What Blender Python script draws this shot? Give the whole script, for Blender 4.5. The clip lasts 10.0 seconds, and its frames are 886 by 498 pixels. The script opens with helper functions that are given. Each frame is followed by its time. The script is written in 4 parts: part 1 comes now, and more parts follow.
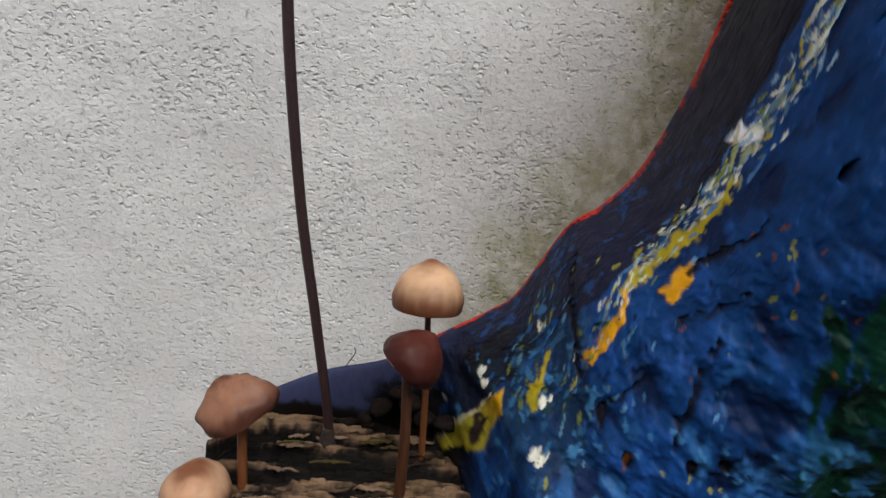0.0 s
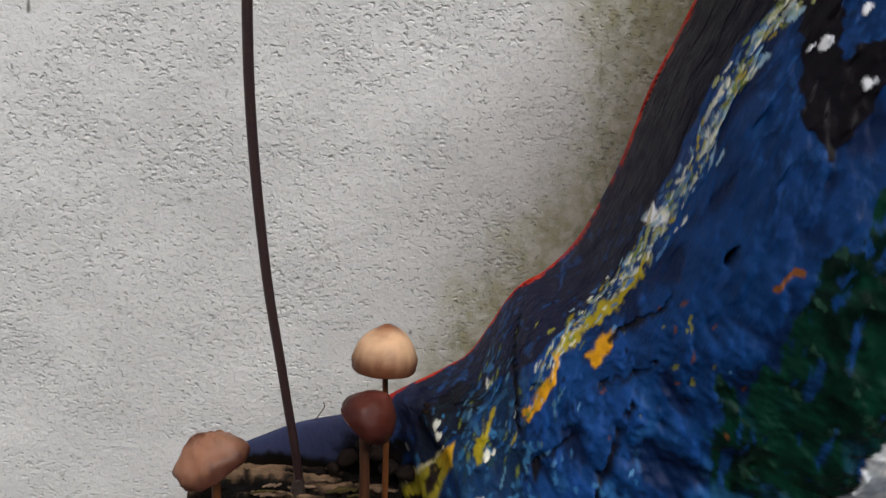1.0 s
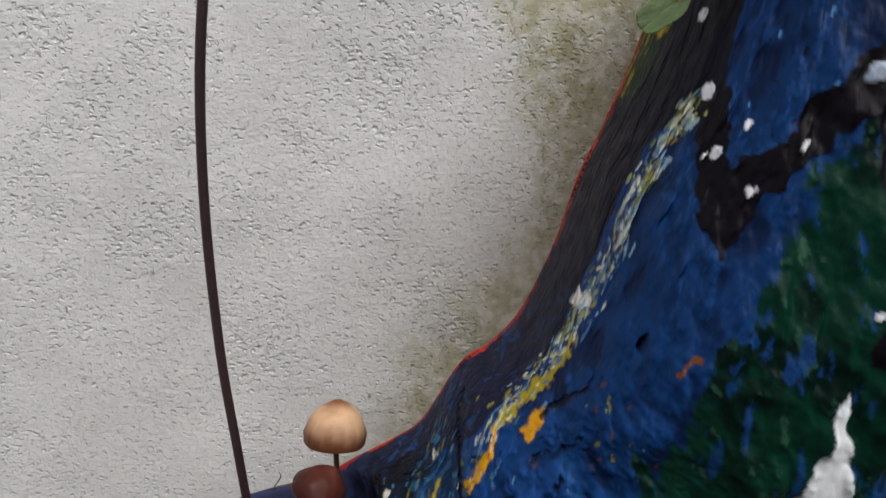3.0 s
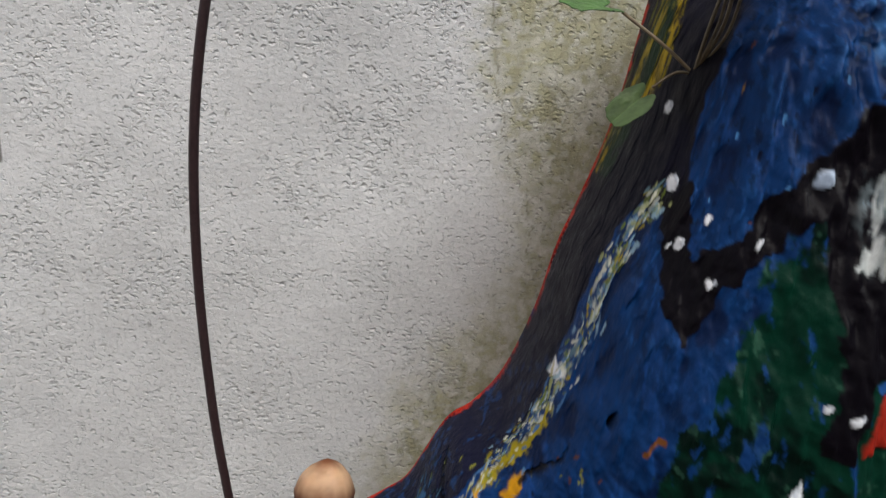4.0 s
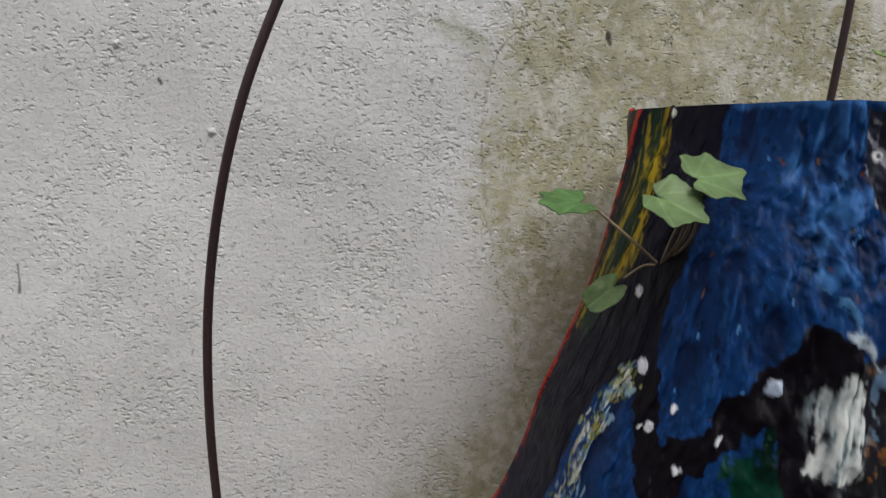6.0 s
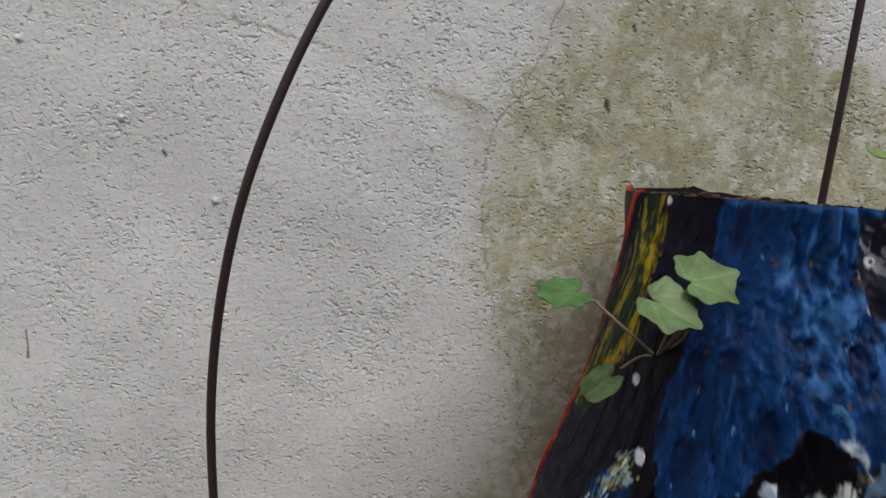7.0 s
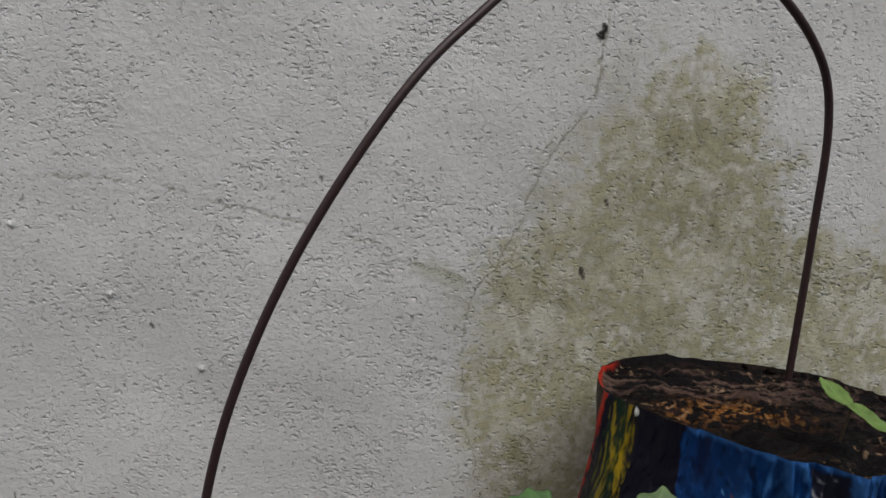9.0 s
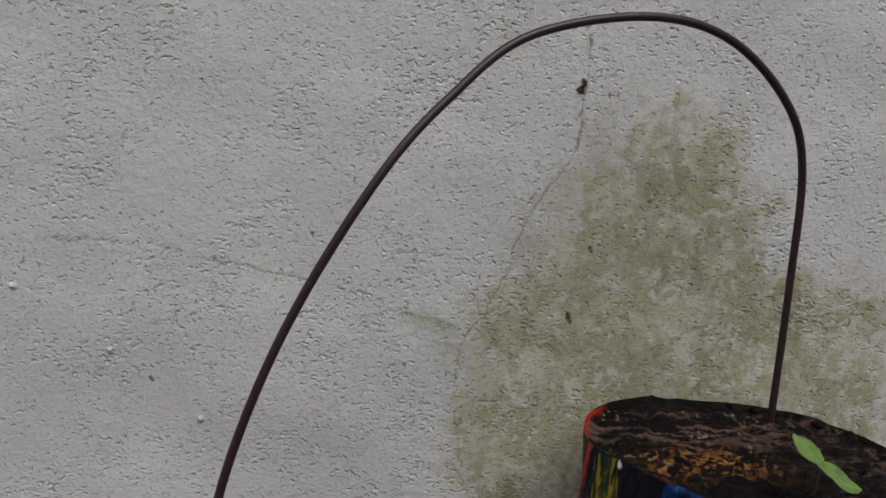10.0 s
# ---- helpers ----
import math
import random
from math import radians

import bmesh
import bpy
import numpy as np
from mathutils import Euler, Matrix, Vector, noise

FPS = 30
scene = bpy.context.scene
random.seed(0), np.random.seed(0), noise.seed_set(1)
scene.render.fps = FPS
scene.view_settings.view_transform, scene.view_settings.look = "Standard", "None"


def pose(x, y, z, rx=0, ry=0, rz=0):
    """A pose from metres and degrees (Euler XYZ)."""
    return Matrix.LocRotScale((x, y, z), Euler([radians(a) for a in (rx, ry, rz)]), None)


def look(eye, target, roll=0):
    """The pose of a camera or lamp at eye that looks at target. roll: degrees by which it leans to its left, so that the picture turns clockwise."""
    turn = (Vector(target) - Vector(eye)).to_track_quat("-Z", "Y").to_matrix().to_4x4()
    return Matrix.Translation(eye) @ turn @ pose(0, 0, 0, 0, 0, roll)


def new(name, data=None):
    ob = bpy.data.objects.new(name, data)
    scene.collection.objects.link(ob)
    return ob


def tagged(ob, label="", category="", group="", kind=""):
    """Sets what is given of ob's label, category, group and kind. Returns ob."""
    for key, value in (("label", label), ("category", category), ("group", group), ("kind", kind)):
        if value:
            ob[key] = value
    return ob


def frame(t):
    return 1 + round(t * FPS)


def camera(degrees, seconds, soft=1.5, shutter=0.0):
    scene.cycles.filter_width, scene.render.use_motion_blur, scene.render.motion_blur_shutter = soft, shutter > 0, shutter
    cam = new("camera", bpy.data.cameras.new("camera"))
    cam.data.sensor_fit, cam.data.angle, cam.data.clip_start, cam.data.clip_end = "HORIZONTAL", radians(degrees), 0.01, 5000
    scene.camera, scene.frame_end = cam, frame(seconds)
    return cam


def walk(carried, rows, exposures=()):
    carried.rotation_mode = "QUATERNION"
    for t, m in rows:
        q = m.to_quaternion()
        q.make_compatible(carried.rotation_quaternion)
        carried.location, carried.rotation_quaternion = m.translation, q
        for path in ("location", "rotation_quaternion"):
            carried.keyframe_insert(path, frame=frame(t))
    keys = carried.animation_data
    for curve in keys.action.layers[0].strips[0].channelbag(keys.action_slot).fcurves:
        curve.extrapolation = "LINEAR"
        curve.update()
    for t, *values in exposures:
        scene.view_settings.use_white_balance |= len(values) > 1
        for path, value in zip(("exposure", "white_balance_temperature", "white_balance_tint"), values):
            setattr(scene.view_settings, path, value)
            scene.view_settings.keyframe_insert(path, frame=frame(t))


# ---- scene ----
cam = camera(65.9, 10.0)
PATH = [
    (0, (-0.012, 0.011, 0.467), (0.104, 1.844, -0.324), 5.0),
    (0.3, (-0.006, 0.0074, 0.4766), (0.0946, 1.8386, -0.3352), 4.64),
    (0.5, (-0.002, 0.005, 0.483), (0.102, 1.835, -0.318), 4.4),
    (0.8, (0.0028, -0.0016, 0.4884), (0.0894, 1.8482, -0.2512), 4.1),
    (1, (0.006, -0.006, 0.492), (0.097, 1.857, -0.231), 3.9),
    (1.2, (0.0072, -0.0092, 0.4928), (0.0996, 1.8658, -0.169), 4.1),
    (1.3, (0.0078, -0.0108, 0.4932), (0.0991, 1.8702, -0.1394), 4.2),
    (1.5, (0.009, -0.014, 0.494), (0.119, 1.879, -0.141), 4.4),
    (1.7, (0.0114, -0.014, 0.4952), (0.1348, 1.875, -0.1198), 4.28),
    (1.8, (0.0126, -0.014, 0.4958), (0.1579, 1.873, -0.1605), 4.22),
    (2, (0.015, -0.014, 0.497), (0.145, 1.869, -0.163), 4.1),
    (2.2, (0.0158, -0.0152, 0.4994), (0.1353, 1.8746, -0.1515), 4.18),
    (2.5, (0.017, -0.017, 0.503), (0.144, 1.883, -0.109), 4.3),
    (2.7, (0.018, -0.016, 0.506), (0.154, 1.882, -0.11), 4.0),
    (3.8, (0.021, -0.021, 0.538), (0.153, 1.881, -0.066), 3.0),
    (4, (0.023, -0.021, 0.542), (0.166, 1.881, -0.059), 3.4),
    (4.2, (0.023, -0.0222, 0.5496), (0.1866, 1.8806, -0.0338), 3.52),
    (4.5, (0.023, -0.024, 0.561), (0.182, 1.88, -0.028), 3.7),
    (4.7, (0.0214, -0.0264, 0.5674), (0.1832, 1.8792, 0.0059), 3.62),
    (5, (0.019, -0.03, 0.577), (0.185, 1.878, 0.001), 3.5),
    (5.2, (0.019, -0.0296, 0.5814), (0.166, 1.8788, -0.027), 3.34),
    (5.5, (0.019, -0.029, 0.588), (0.178, 1.88, 0.013), 3.1),
    (5.7, (0.019, -0.028, 0.596), (0.18, 1.882, 0.028), 3.1),
    (6.8, (0.023, -0.022, 0.627), (0.171, 1.899, 0.089), 3.0),
    (7, (0.022, -0.021, 0.637), (0.159, 1.897, 0.088), 2.6),
    (7.5, (0.023, -0.017, 0.655), (0.17, 1.909, 0.138), 2.8),
    (7.7, (0.023, -0.0158, 0.6622), (0.144, 1.9126, 0.1496), 2.76),
    (7.8, (0.023, -0.0152, 0.6658), (0.1482, 1.9144, 0.1536), 2.74),
    (8, (0.023, -0.014, 0.673), (0.159, 1.918, 0.175), 2.7),
    (8.5, (0.024, -0.01, 0.697), (0.176, 1.919, 0.194), 2.6),
    (9, (0.028, -0.012, 0.713), (0.175, 1.923, 0.229), 2.2),
    (9.5, (0.033, -0.012, 0.728), (0.167, 1.923, 0.242), 1.2),
    (10, (0.034, -0.016, 0.74), (0.175, 1.921, 0.262), 0.9),
]
EXPOSURES = [(0, 0.68), (1, 0.64), (2.5, 0.62), (5, 0.5), (7.5, 0.2), (10, -0.14)]
walk(cam, [(t, look(eye, target, roll)) for t, eye, target, roll in PATH], EXPOSURES)


# ---- light ----
SUN = (math.radians(58), math.radians(200))
world = bpy.data.worlds.new("overcast_sky")
scene.world = world
world.use_nodes = True
wn = world.node_tree.nodes
sky = wn.new("ShaderNodeTexSky")
sky.sky_type, sky.sun_disc = "NISHITA", False
sky.sun_elevation, sky.sun_rotation = SUN[0], SUN[1]
sky.air_density, sky.dust_density = 1.0, 4.0
wn["Background"].inputs["Strength"].default_value = 0.10
world.node_tree.links.new(sky.outputs[0], wn["Background"].inputs["Color"])
sun = new("sun", bpy.data.lights.new("sun", "SUN"))
sun.data.energy, sun.data.angle, sun.data.color = 1.9, radians(35), (0.97, 1.0, 0.98)
sun.matrix_world = look((0.9, -1.1, 2.9), (0.1, 0.33, 0.5))


# ---- numeric helpers ----
def lattice(i, j, seed):
    n = (i.astype(np.int64) * 374761393 + j.astype(np.int64) * 668265263 + seed * 974634777) & 0x7FFFFFFF
    n = ((n ^ (n >> 13)) * 1274126177) & 0x7FFFFFFF
    return ((n ^ (n >> 16)) & 0xFFFF) / 32767.5 - 1.0


def vnoise(u, v, size, seed=0):
    """Smooth noise from -1 to 1 with features of about the given size."""
    a, b = u / size + 917.3 + 0.37 * v / size, v / size + 533.1 - 0.37 * u / size
    i, j = np.floor(a), np.floor(b)
    f, g = a - i, b - j
    f, g = f * f * (3 - 2 * f), g * g * (3 - 2 * g)
    low = lattice(i, j, seed) * (1 - f) + lattice(i + 1, j, seed) * f
    high = lattice(i, j + 1, seed) * (1 - f) + lattice(i + 1, j + 1, seed) * f
    return low * (1 - g) + high * g


def fbm(u, v, size, octaves=4, seed=0):
    total, weight = 0.0, 1.0
    for k in range(octaves):
        total = total + weight * vnoise(u, v, size / 2 ** k, seed + 31 * k)
        weight *= 0.55
    return total


def solid_noise(p, size, octaves=4, seed=0):
    """Smooth noise in space for places p (..., 3), about -1 to 1; size may differ by axis."""
    total, weight = 0.0, 1.0
    for k in range(octaves):
        q = p / (np.array(size) / 2 ** k) + 211.7
        q = np.stack([q[..., 0] + 0.31 * q[..., 1], q[..., 1] - 0.27 * q[..., 2], q[..., 2] + 0.23 * q[..., 0]], -1)
        i = np.floor(q)
        f = q - i
        f = f * f * (3 - 2 * f)
        out = 0.0
        for corner in range(8):
            o = (corner & 1, corner >> 1 & 1, corner >> 2)
            w = 1.0
            for axis in range(3):
                w = w * (f[..., axis] if o[axis] else 1 - f[..., axis])
            out = out + w * lattice(i[..., 0] + o[0], i[..., 1] + o[1] + 7919 * (i[..., 2] + o[2]), seed + 31 * k)
        total = total + weight * out * 1.25
        weight *= 0.55
    return total


def ease(a, b, x):
    f = np.clip((x - a) / (b - a), 0, 1)
    return f * f * (3 - 2 * f)


def line_distance(x, z, points, reach=None):
    """Distance to a polyline, and how far along it (0 to 1) the nearest place lies; beyond reach it is only large."""
    best, along = np.full(x.shape, 1e9), np.zeros(x.shape)
    if reach is not None:
        p = np.array(points)
        box = (x > p[:, 0].min() - reach) & (x < p[:, 0].max() + reach) & (z > p[:, 1].min() - reach) & (z < p[:, 1].max() + reach)
        best[box], along[box] = line_distance(x[box], z[box], points)
        return best, along
    n = len(points) - 1
    for k, ((ax, az), (bx, bz)) in enumerate(zip(points, points[1:])):
        dx, dz = bx - ax, bz - az
        f = np.clip(((x - ax) * dx + (z - az) * dz) / (dx * dx + dz * dz + 1e-12), 0, 1)
        d = (x - ax - f * dx) ** 2 + (z - az - f * dz) ** 2
        near = d < best
        along[near] = (k + f[near]) / n
        best = np.minimum(best, d)
    return np.sqrt(best), along


def inside(x, z, points):
    """Signed distance to a closed outline: positive within it."""
    p, out = np.array(points), np.full(x.shape, -1.0)
    box = (x > p[:, 0].min() - 0.05) & (x < p[:, 0].max() + 0.05) & (z > p[:, 1].min() - 0.05) & (z < p[:, 1].max() + 0.05)
    x, z = x[box], z[box]
    odd = np.zeros(x.shape, bool)
    for (ax, az), (bx, bz) in zip(points, points[1:] + points[:1]):
        cross = (az > z) != (bz > z)
        odd ^= cross & (x < (bx - ax) * (z - az) / (bz - az + 1e-12) + ax)
    d, _ = line_distance(x, z, points + points[:1])
    out[box] = np.where(odd, d, -d)
    return out


def lay(col, mask, colour):
    """Lays a colour over the paint where the mask (0 to 1) says."""
    col += (np.asarray(colour) - col) * mask[..., None]


def smooth_line(points, n):
    """n points on a smooth curve through the given ones, evenly spread."""
    p = np.array(points, float)
    p = np.vstack([2 * p[0] - p[1], p, 2 * p[-1] - p[-2]])
    out = []
    for k in range(1, len(p) - 2):
        for f in np.linspace(0, 1, 24, endpoint=False):
            a, b, c, d = p[k - 1:k + 3]
            out.append(0.5 * (2 * b + (c - a) * f + (2 * a - 5 * b + 4 * c - d) * f * f + (3 * b - a - 3 * c + d) * f ** 3))
    out.append(p[-2])
    out = np.array(out)
    run = np.concatenate([[0], np.cumsum(np.linalg.norm(np.diff(out, axis=0), axis=1))])
    want = np.linspace(0, run[-1], n)
    return np.stack([np.interp(want, run, out[:, k]) for k in range(out.shape[1])], 1)


def grid_mesh(name, P, colour=None, loop=False, flip=False):
    """A mesh from a grid of places (rows, columns, 3)."""
    rows, cols = P.shape[:2]
    idx = np.arange(rows * cols).reshape(rows, cols)
    if loop:
        idx = np.concatenate([idx, idx[:, :1]], 1)
    quads = np.stack([idx[:-1, :-1], idx[:-1, 1:], idx[1:, 1:], idx[1:, :-1]], -1).reshape(-1, 4)
    if flip:
        quads = quads[:, ::-1]
    me = bpy.data.meshes.new(name)
    me.vertices.add(rows * cols)
    me.vertices.foreach_set("co", P.reshape(-1).astype(np.float32))
    me.loops.add(quads.size)
    me.loops.foreach_set("vertex_index", quads.reshape(-1).astype(np.int32))
    me.polygons.add(len(quads))
    me.polygons.foreach_set("loop_start", np.arange(0, quads.size, 4, dtype=np.int32))
    me.polygons.foreach_set("use_smooth", np.ones(len(quads), bool))
    me.update(calc_edges=True)
    if colour is not None:
        att = me.color_attributes.new("paint", "FLOAT_COLOR", "POINT")
        rgba = np.concatenate([colour.reshape(-1, 3), np.ones((rows * cols, 1))], 1)
        att.data.foreach_set("color", rgba.reshape(-1).astype(np.float32))
    return me


def part(name, me, material, parent=None, label=""):
    """One mesh object, from a mesh or a bmesh, under a thing or a part."""
    if isinstance(me, bmesh.types.BMesh):
        bm, me = me, bpy.data.meshes.new(name)
        bm.to_mesh(me)
        bm.free()
        me.polygons.foreach_set("use_smooth", np.ones(len(me.polygons), bool))
    ob = new(name, me)
    me.materials.clear()
    me.materials.append(material)
    if parent:
        ob.parent = parent
    return tagged(ob, label)


def thing(name, label, category, group="", kind=""):
    return tagged(new(name), label, category, group, kind)


def tube(points, radius, sides=12, n=60, ends=True):
    """A round rod along a smooth curve; radius may be a function of 0..1."""
    c = smooth_line(points, n)
    tan = np.gradient(c, axis=0)
    tan /= np.linalg.norm(tan, axis=1)[:, None]
    side = np.cross(tan[0], (0.31, 0.87, 0.39))
    P = []
    for k in range(n):
        side = side - tan[k] * np.dot(side, tan[k])
        side /= np.linalg.norm(side)
        up = np.cross(tan[k], side)
        r = radius(k / (n - 1)) if callable(radius) else radius
        a = np.linspace(0, 2 * np.pi, sides, endpoint=False)[:, None]
        P.append(c[k] + r * (np.cos(a) * side + np.sin(a) * up))
    P = np.array(P)
    if ends:
        P = np.concatenate([np.repeat(P[:1].mean(1, keepdims=True), sides, 1), P, np.repeat(P[-1:].mean(1, keepdims=True), sides, 1)])
    return P


# ---- materials ----
def material(name, rough=0.6, metal=0.0):
    m = bpy.data.materials.new(name)
    m.use_nodes = True
    b = m.node_tree.nodes["Principled BSDF"]
    b.inputs["Roughness"].default_value, b.inputs["Metallic"].default_value = rough, metal
    return m, m.node_tree.nodes, m.node_tree.links, b


def noise_node(nodes, links, scale, detail=5, rough=0.6, stretch=(1, 1, 1)):
    co, mp, n = nodes.new("ShaderNodeTexCoord"), nodes.new("ShaderNodeMapping"), nodes.new("ShaderNodeTexNoise")
    mp.inputs["Scale"].default_value = stretch
    links.new(co.outputs["Object"], mp.inputs[0])
    links.new(mp.outputs[0], n.inputs["Vector"])
    n.inputs["Scale"].default_value, n.inputs["Detail"].default_value, n.inputs["Roughness"].default_value = scale, detail, rough
    return n.outputs["Fac"]


def ramp(nodes, links, fac, stops):
    r = nodes.new("ShaderNodeValToRGB")
    while len(r.color_ramp.elements) < len(stops):
        r.color_ramp.elements.new(0.5)
    for e, (at, c) in zip(r.color_ramp.elements, stops):
        e.position, e.color = at, (*c, 1) if len(c) == 3 else c
    links.new(fac, r.inputs[0])
    return r.outputs[0]


def mixed(nodes, links, kind, fac, a, b):
    m = nodes.new("ShaderNodeMix")
    m.data_type, m.blend_type = "RGBA", kind
    for socket, value in ((m.inputs[0], fac), (m.inputs[6], a), (m.inputs[7], b)):
        if isinstance(value, bpy.types.NodeSocket):
            links.new(value, socket)
        else:
            socket.default_value = value if isinstance(value, (int, float)) else (*value, 1)
    return m.outputs[2]


def bump(nodes, links, bsdf, height, distance, strength=1.0):
    b = nodes.new("ShaderNodeBump")
    b.inputs["Distance"].default_value, b.inputs["Strength"].default_value = distance, strength
    links.new(height, b.inputs["Height"])
    links.new(b.outputs[0], bsdf.inputs["Normal"])


def vertex_paint_material(name, rough, spread, scale, depth, stretch=(1, 1, 1), contrast=0.25, shine=0.3):
    """Colour from the mesh's own paint, with fine grain, uneven gloss and relief."""
    m, nodes, links, b = material(name, rough)
    a = nodes.new("ShaderNodeAttribute")
    a.attribute_name = "paint"
    fine = noise_node(nodes, links, scale, 6, 0.65, stretch)
    tone = ramp(nodes, links, fine, [(0.25, (1 - contrast,) * 3), (0.75, (1.0, 1.0, 1.0))])
    links.new(mixed(nodes, links, "MULTIPLY", 1.0, a.outputs["Color"], tone), b.inputs["Base Color"])
    gloss = noise_node(nodes, links, scale * 0.3, 4)
    links.new(ramp(nodes, links, gloss, [(0.3, (rough - spread,) * 3), (0.7, (rough + spread,) * 3)]), b.inputs["Roughness"])
    b.inputs["Specular IOR Level"].default_value = shine
    bump(nodes, links, b, fine, depth)
    return m


def plain_material(name, dark, light, rough, scale, depth, stretch=(1, 1, 1), through_light=0.0):
    m, nodes, links, b = material(name, rough)
    fine = noise_node(nodes, links, scale, 6, 0.6, stretch)
    links.new(ramp(nodes, links, fine, [(0.3, dark), (0.7, light)]), b.inputs["Base Color"])
    bump(nodes, links, b, fine, depth)
    if through_light:
        b.inputs["Subsurface Weight"].default_value = through_light
        b.inputs["Subsurface Radius"].default_value = (0.004, 0.002, 0.001)
    return m


def stucco_material():
    """Floated plaster: level ground broken by small irregular pits and drag marks, over the wall's own colour."""
    m, nodes, links, b = material("rough_white_stucco", 0.9)
    a = nodes.new("ShaderNodeAttribute")
    a.attribute_name = "paint"
    co = nodes.new("ShaderNodeTexCoord")
    wander = nodes.new("ShaderNodeTexNoise")
    wander.inputs["Scale"].default_value, wander.inputs["Detail"].default_value = 420, 3
    links.new(co.outputs["Object"], wander.inputs["Vector"])

    def maths(kind, x, y):
        n = nodes.new("ShaderNodeMath")
        n.operation = kind
        for socket, value in zip(n.inputs, (x, y)):
            if isinstance(value, bpy.types.NodeSocket):
                links.new(value, socket)
            else:
                socket.default_value = value
        return n.outputs[0]

    shift = nodes.new("ShaderNodeVectorMath")
    shift.operation = "MULTIPLY_ADD"
    links.new(wander.outputs["Color"], shift.inputs[0])
    shift.inputs[1].default_value = (0.0033, 0.0033, 0.0033)
    links.new(co.outputs["Object"], shift.inputs[2])
    crowd = noise_node(nodes, links, 34, 3, 0.6)

    def pits(scale, low, high, spread, offset):
        place, cells, height = nodes.new("ShaderNodeMapping"), nodes.new("ShaderNodeTexVoronoi"), nodes.new("ShaderNodeMapRange")
        place.inputs["Scale"].default_value, place.inputs["Location"].default_value = (0.72, 1.0, 1.15), (offset, offset, offset)
        links.new(shift.outputs[0], place.inputs["Vector"])
        links.new(place.outputs[0], cells.inputs["Vector"])
        cells.inputs["Scale"].default_value = scale
        height.interpolation_type = "SMOOTHSTEP"
        links.new(maths("ADD", cells.outputs["Distance"], maths("MULTIPLY", maths("SUBTRACT", 0.5, crowd), spread)), height.inputs["Value"])
        height.inputs["From Min"].default_value, height.inputs["From Max"].default_value = low, high
        return height.outputs["Result"]

    wide, small = pits(290, 0.10, 0.34, 0.75, 0.3), pits(540, 0.08, 0.32, 0.62, 0.7)
    grain = noise_node(nodes, links, 520, 4, 0.6, (0.8, 1, 1.1))
    swell = noise_node(nodes, links, 170, 2, 0.5)
    height = maths("ADD", maths("MULTIPLY", wide, 0.46), maths("MULTIPLY", small, 0.32))
    height = maths("ADD", height, maths("ADD", maths("MULTIPLY", grain, 0.42), maths("MULTIPLY", swell, 0.40)))
    specks = noise_node(nodes, links, 460, 2, 0.5)
    tone = ramp(nodes, links, specks, [(0.215, (0.16, 0.14, 0.11)), (0.255, (1, 1, 1))])
    shade = ramp(nodes, links, grain, [(0.3, (0.90, 0.90, 0.90)), (0.65, (1, 1, 1))])
    links.new(mixed(nodes, links, "MULTIPLY", 1.0, mixed(nodes, links, "MULTIPLY", 1.0, a.outputs["Color"], tone), shade), b.inputs["Base Color"])
    b.inputs["Specular IOR Level"].default_value = 0.25
    bump(nodes, links, b, height, 0.00135)
    return m


STUCCO = stucco_material()
PAINT = vertex_paint_material("thick_hand_paint", 0.43, 0.14, 420, 0.0004, (1, 1, 0.35), 0.25, 0.08)
WOOD = vertex_paint_material("weathered_wood", 0.62, 0.18, 600, 0.0009, (0.25, 1, 1), 0.55, 0.08)
WIRE = plain_material("brown_coated_wire", (0.021, 0.0095, 0.0105), (0.042, 0.021, 0.022), 0.45, 900, 0.00003)
GROUND = plain_material("damp_paving", (0.10, 0.09, 0.08), (0.20, 0.19, 0.17), 0.9, 40, 0.002)

# ---- wall and ground ----
WALL_Y = 0.333


def wall_lines(low, high, step, far_low, far_high):
    inner = np.arange(low, high + step / 2, step)
    left = low - np.geomspace(0.004, low - far_low, 26)[::-1]
    right = high + np.geomspace(0.004, far_high - high, 26)
    return np.concatenate([left, inner, right])


def build_wall():
    xs, zs = wall_lines(-0.27, 0.36, 0.0009, -2.5, 2.7), wall_lines(0.13, 0.84, 0.0009, 0.0 - 0.05, 2.6)
    X, Z = np.meshgrid(xs, zs)
    h = stucco_relief(X, Z)
    colour, dip = wall_colour(X, Z)
    P = np.stack([X, WALL_Y - h + dip, Z], -1)
    front = grid_mesh("wall_face", P, colour)
    wall = part("wall_north", front, STUCCO)
    tagged(wall, "rough off-white stucco wall with green algae stains and cracks", "wall", kind="structure")
    bm = bmesh.new()
    bmesh.ops.create_cube(bm, size=1, matrix=Matrix.Translation((0.1, WALL_Y + 0.11, 1.275)) @ Matrix.Diagonal((5.2, 0.2, 2.65, 1)))
    core = part("wall_core", bm, STUCCO, wall)
    att = core.data.color_attributes.new("paint", "FLOAT_COLOR", "POINT")
    att.data.foreach_set("color", np.tile((0.6, 0.6, 0.58, 1.0), len(core.data.vertices)).astype(np.float32))


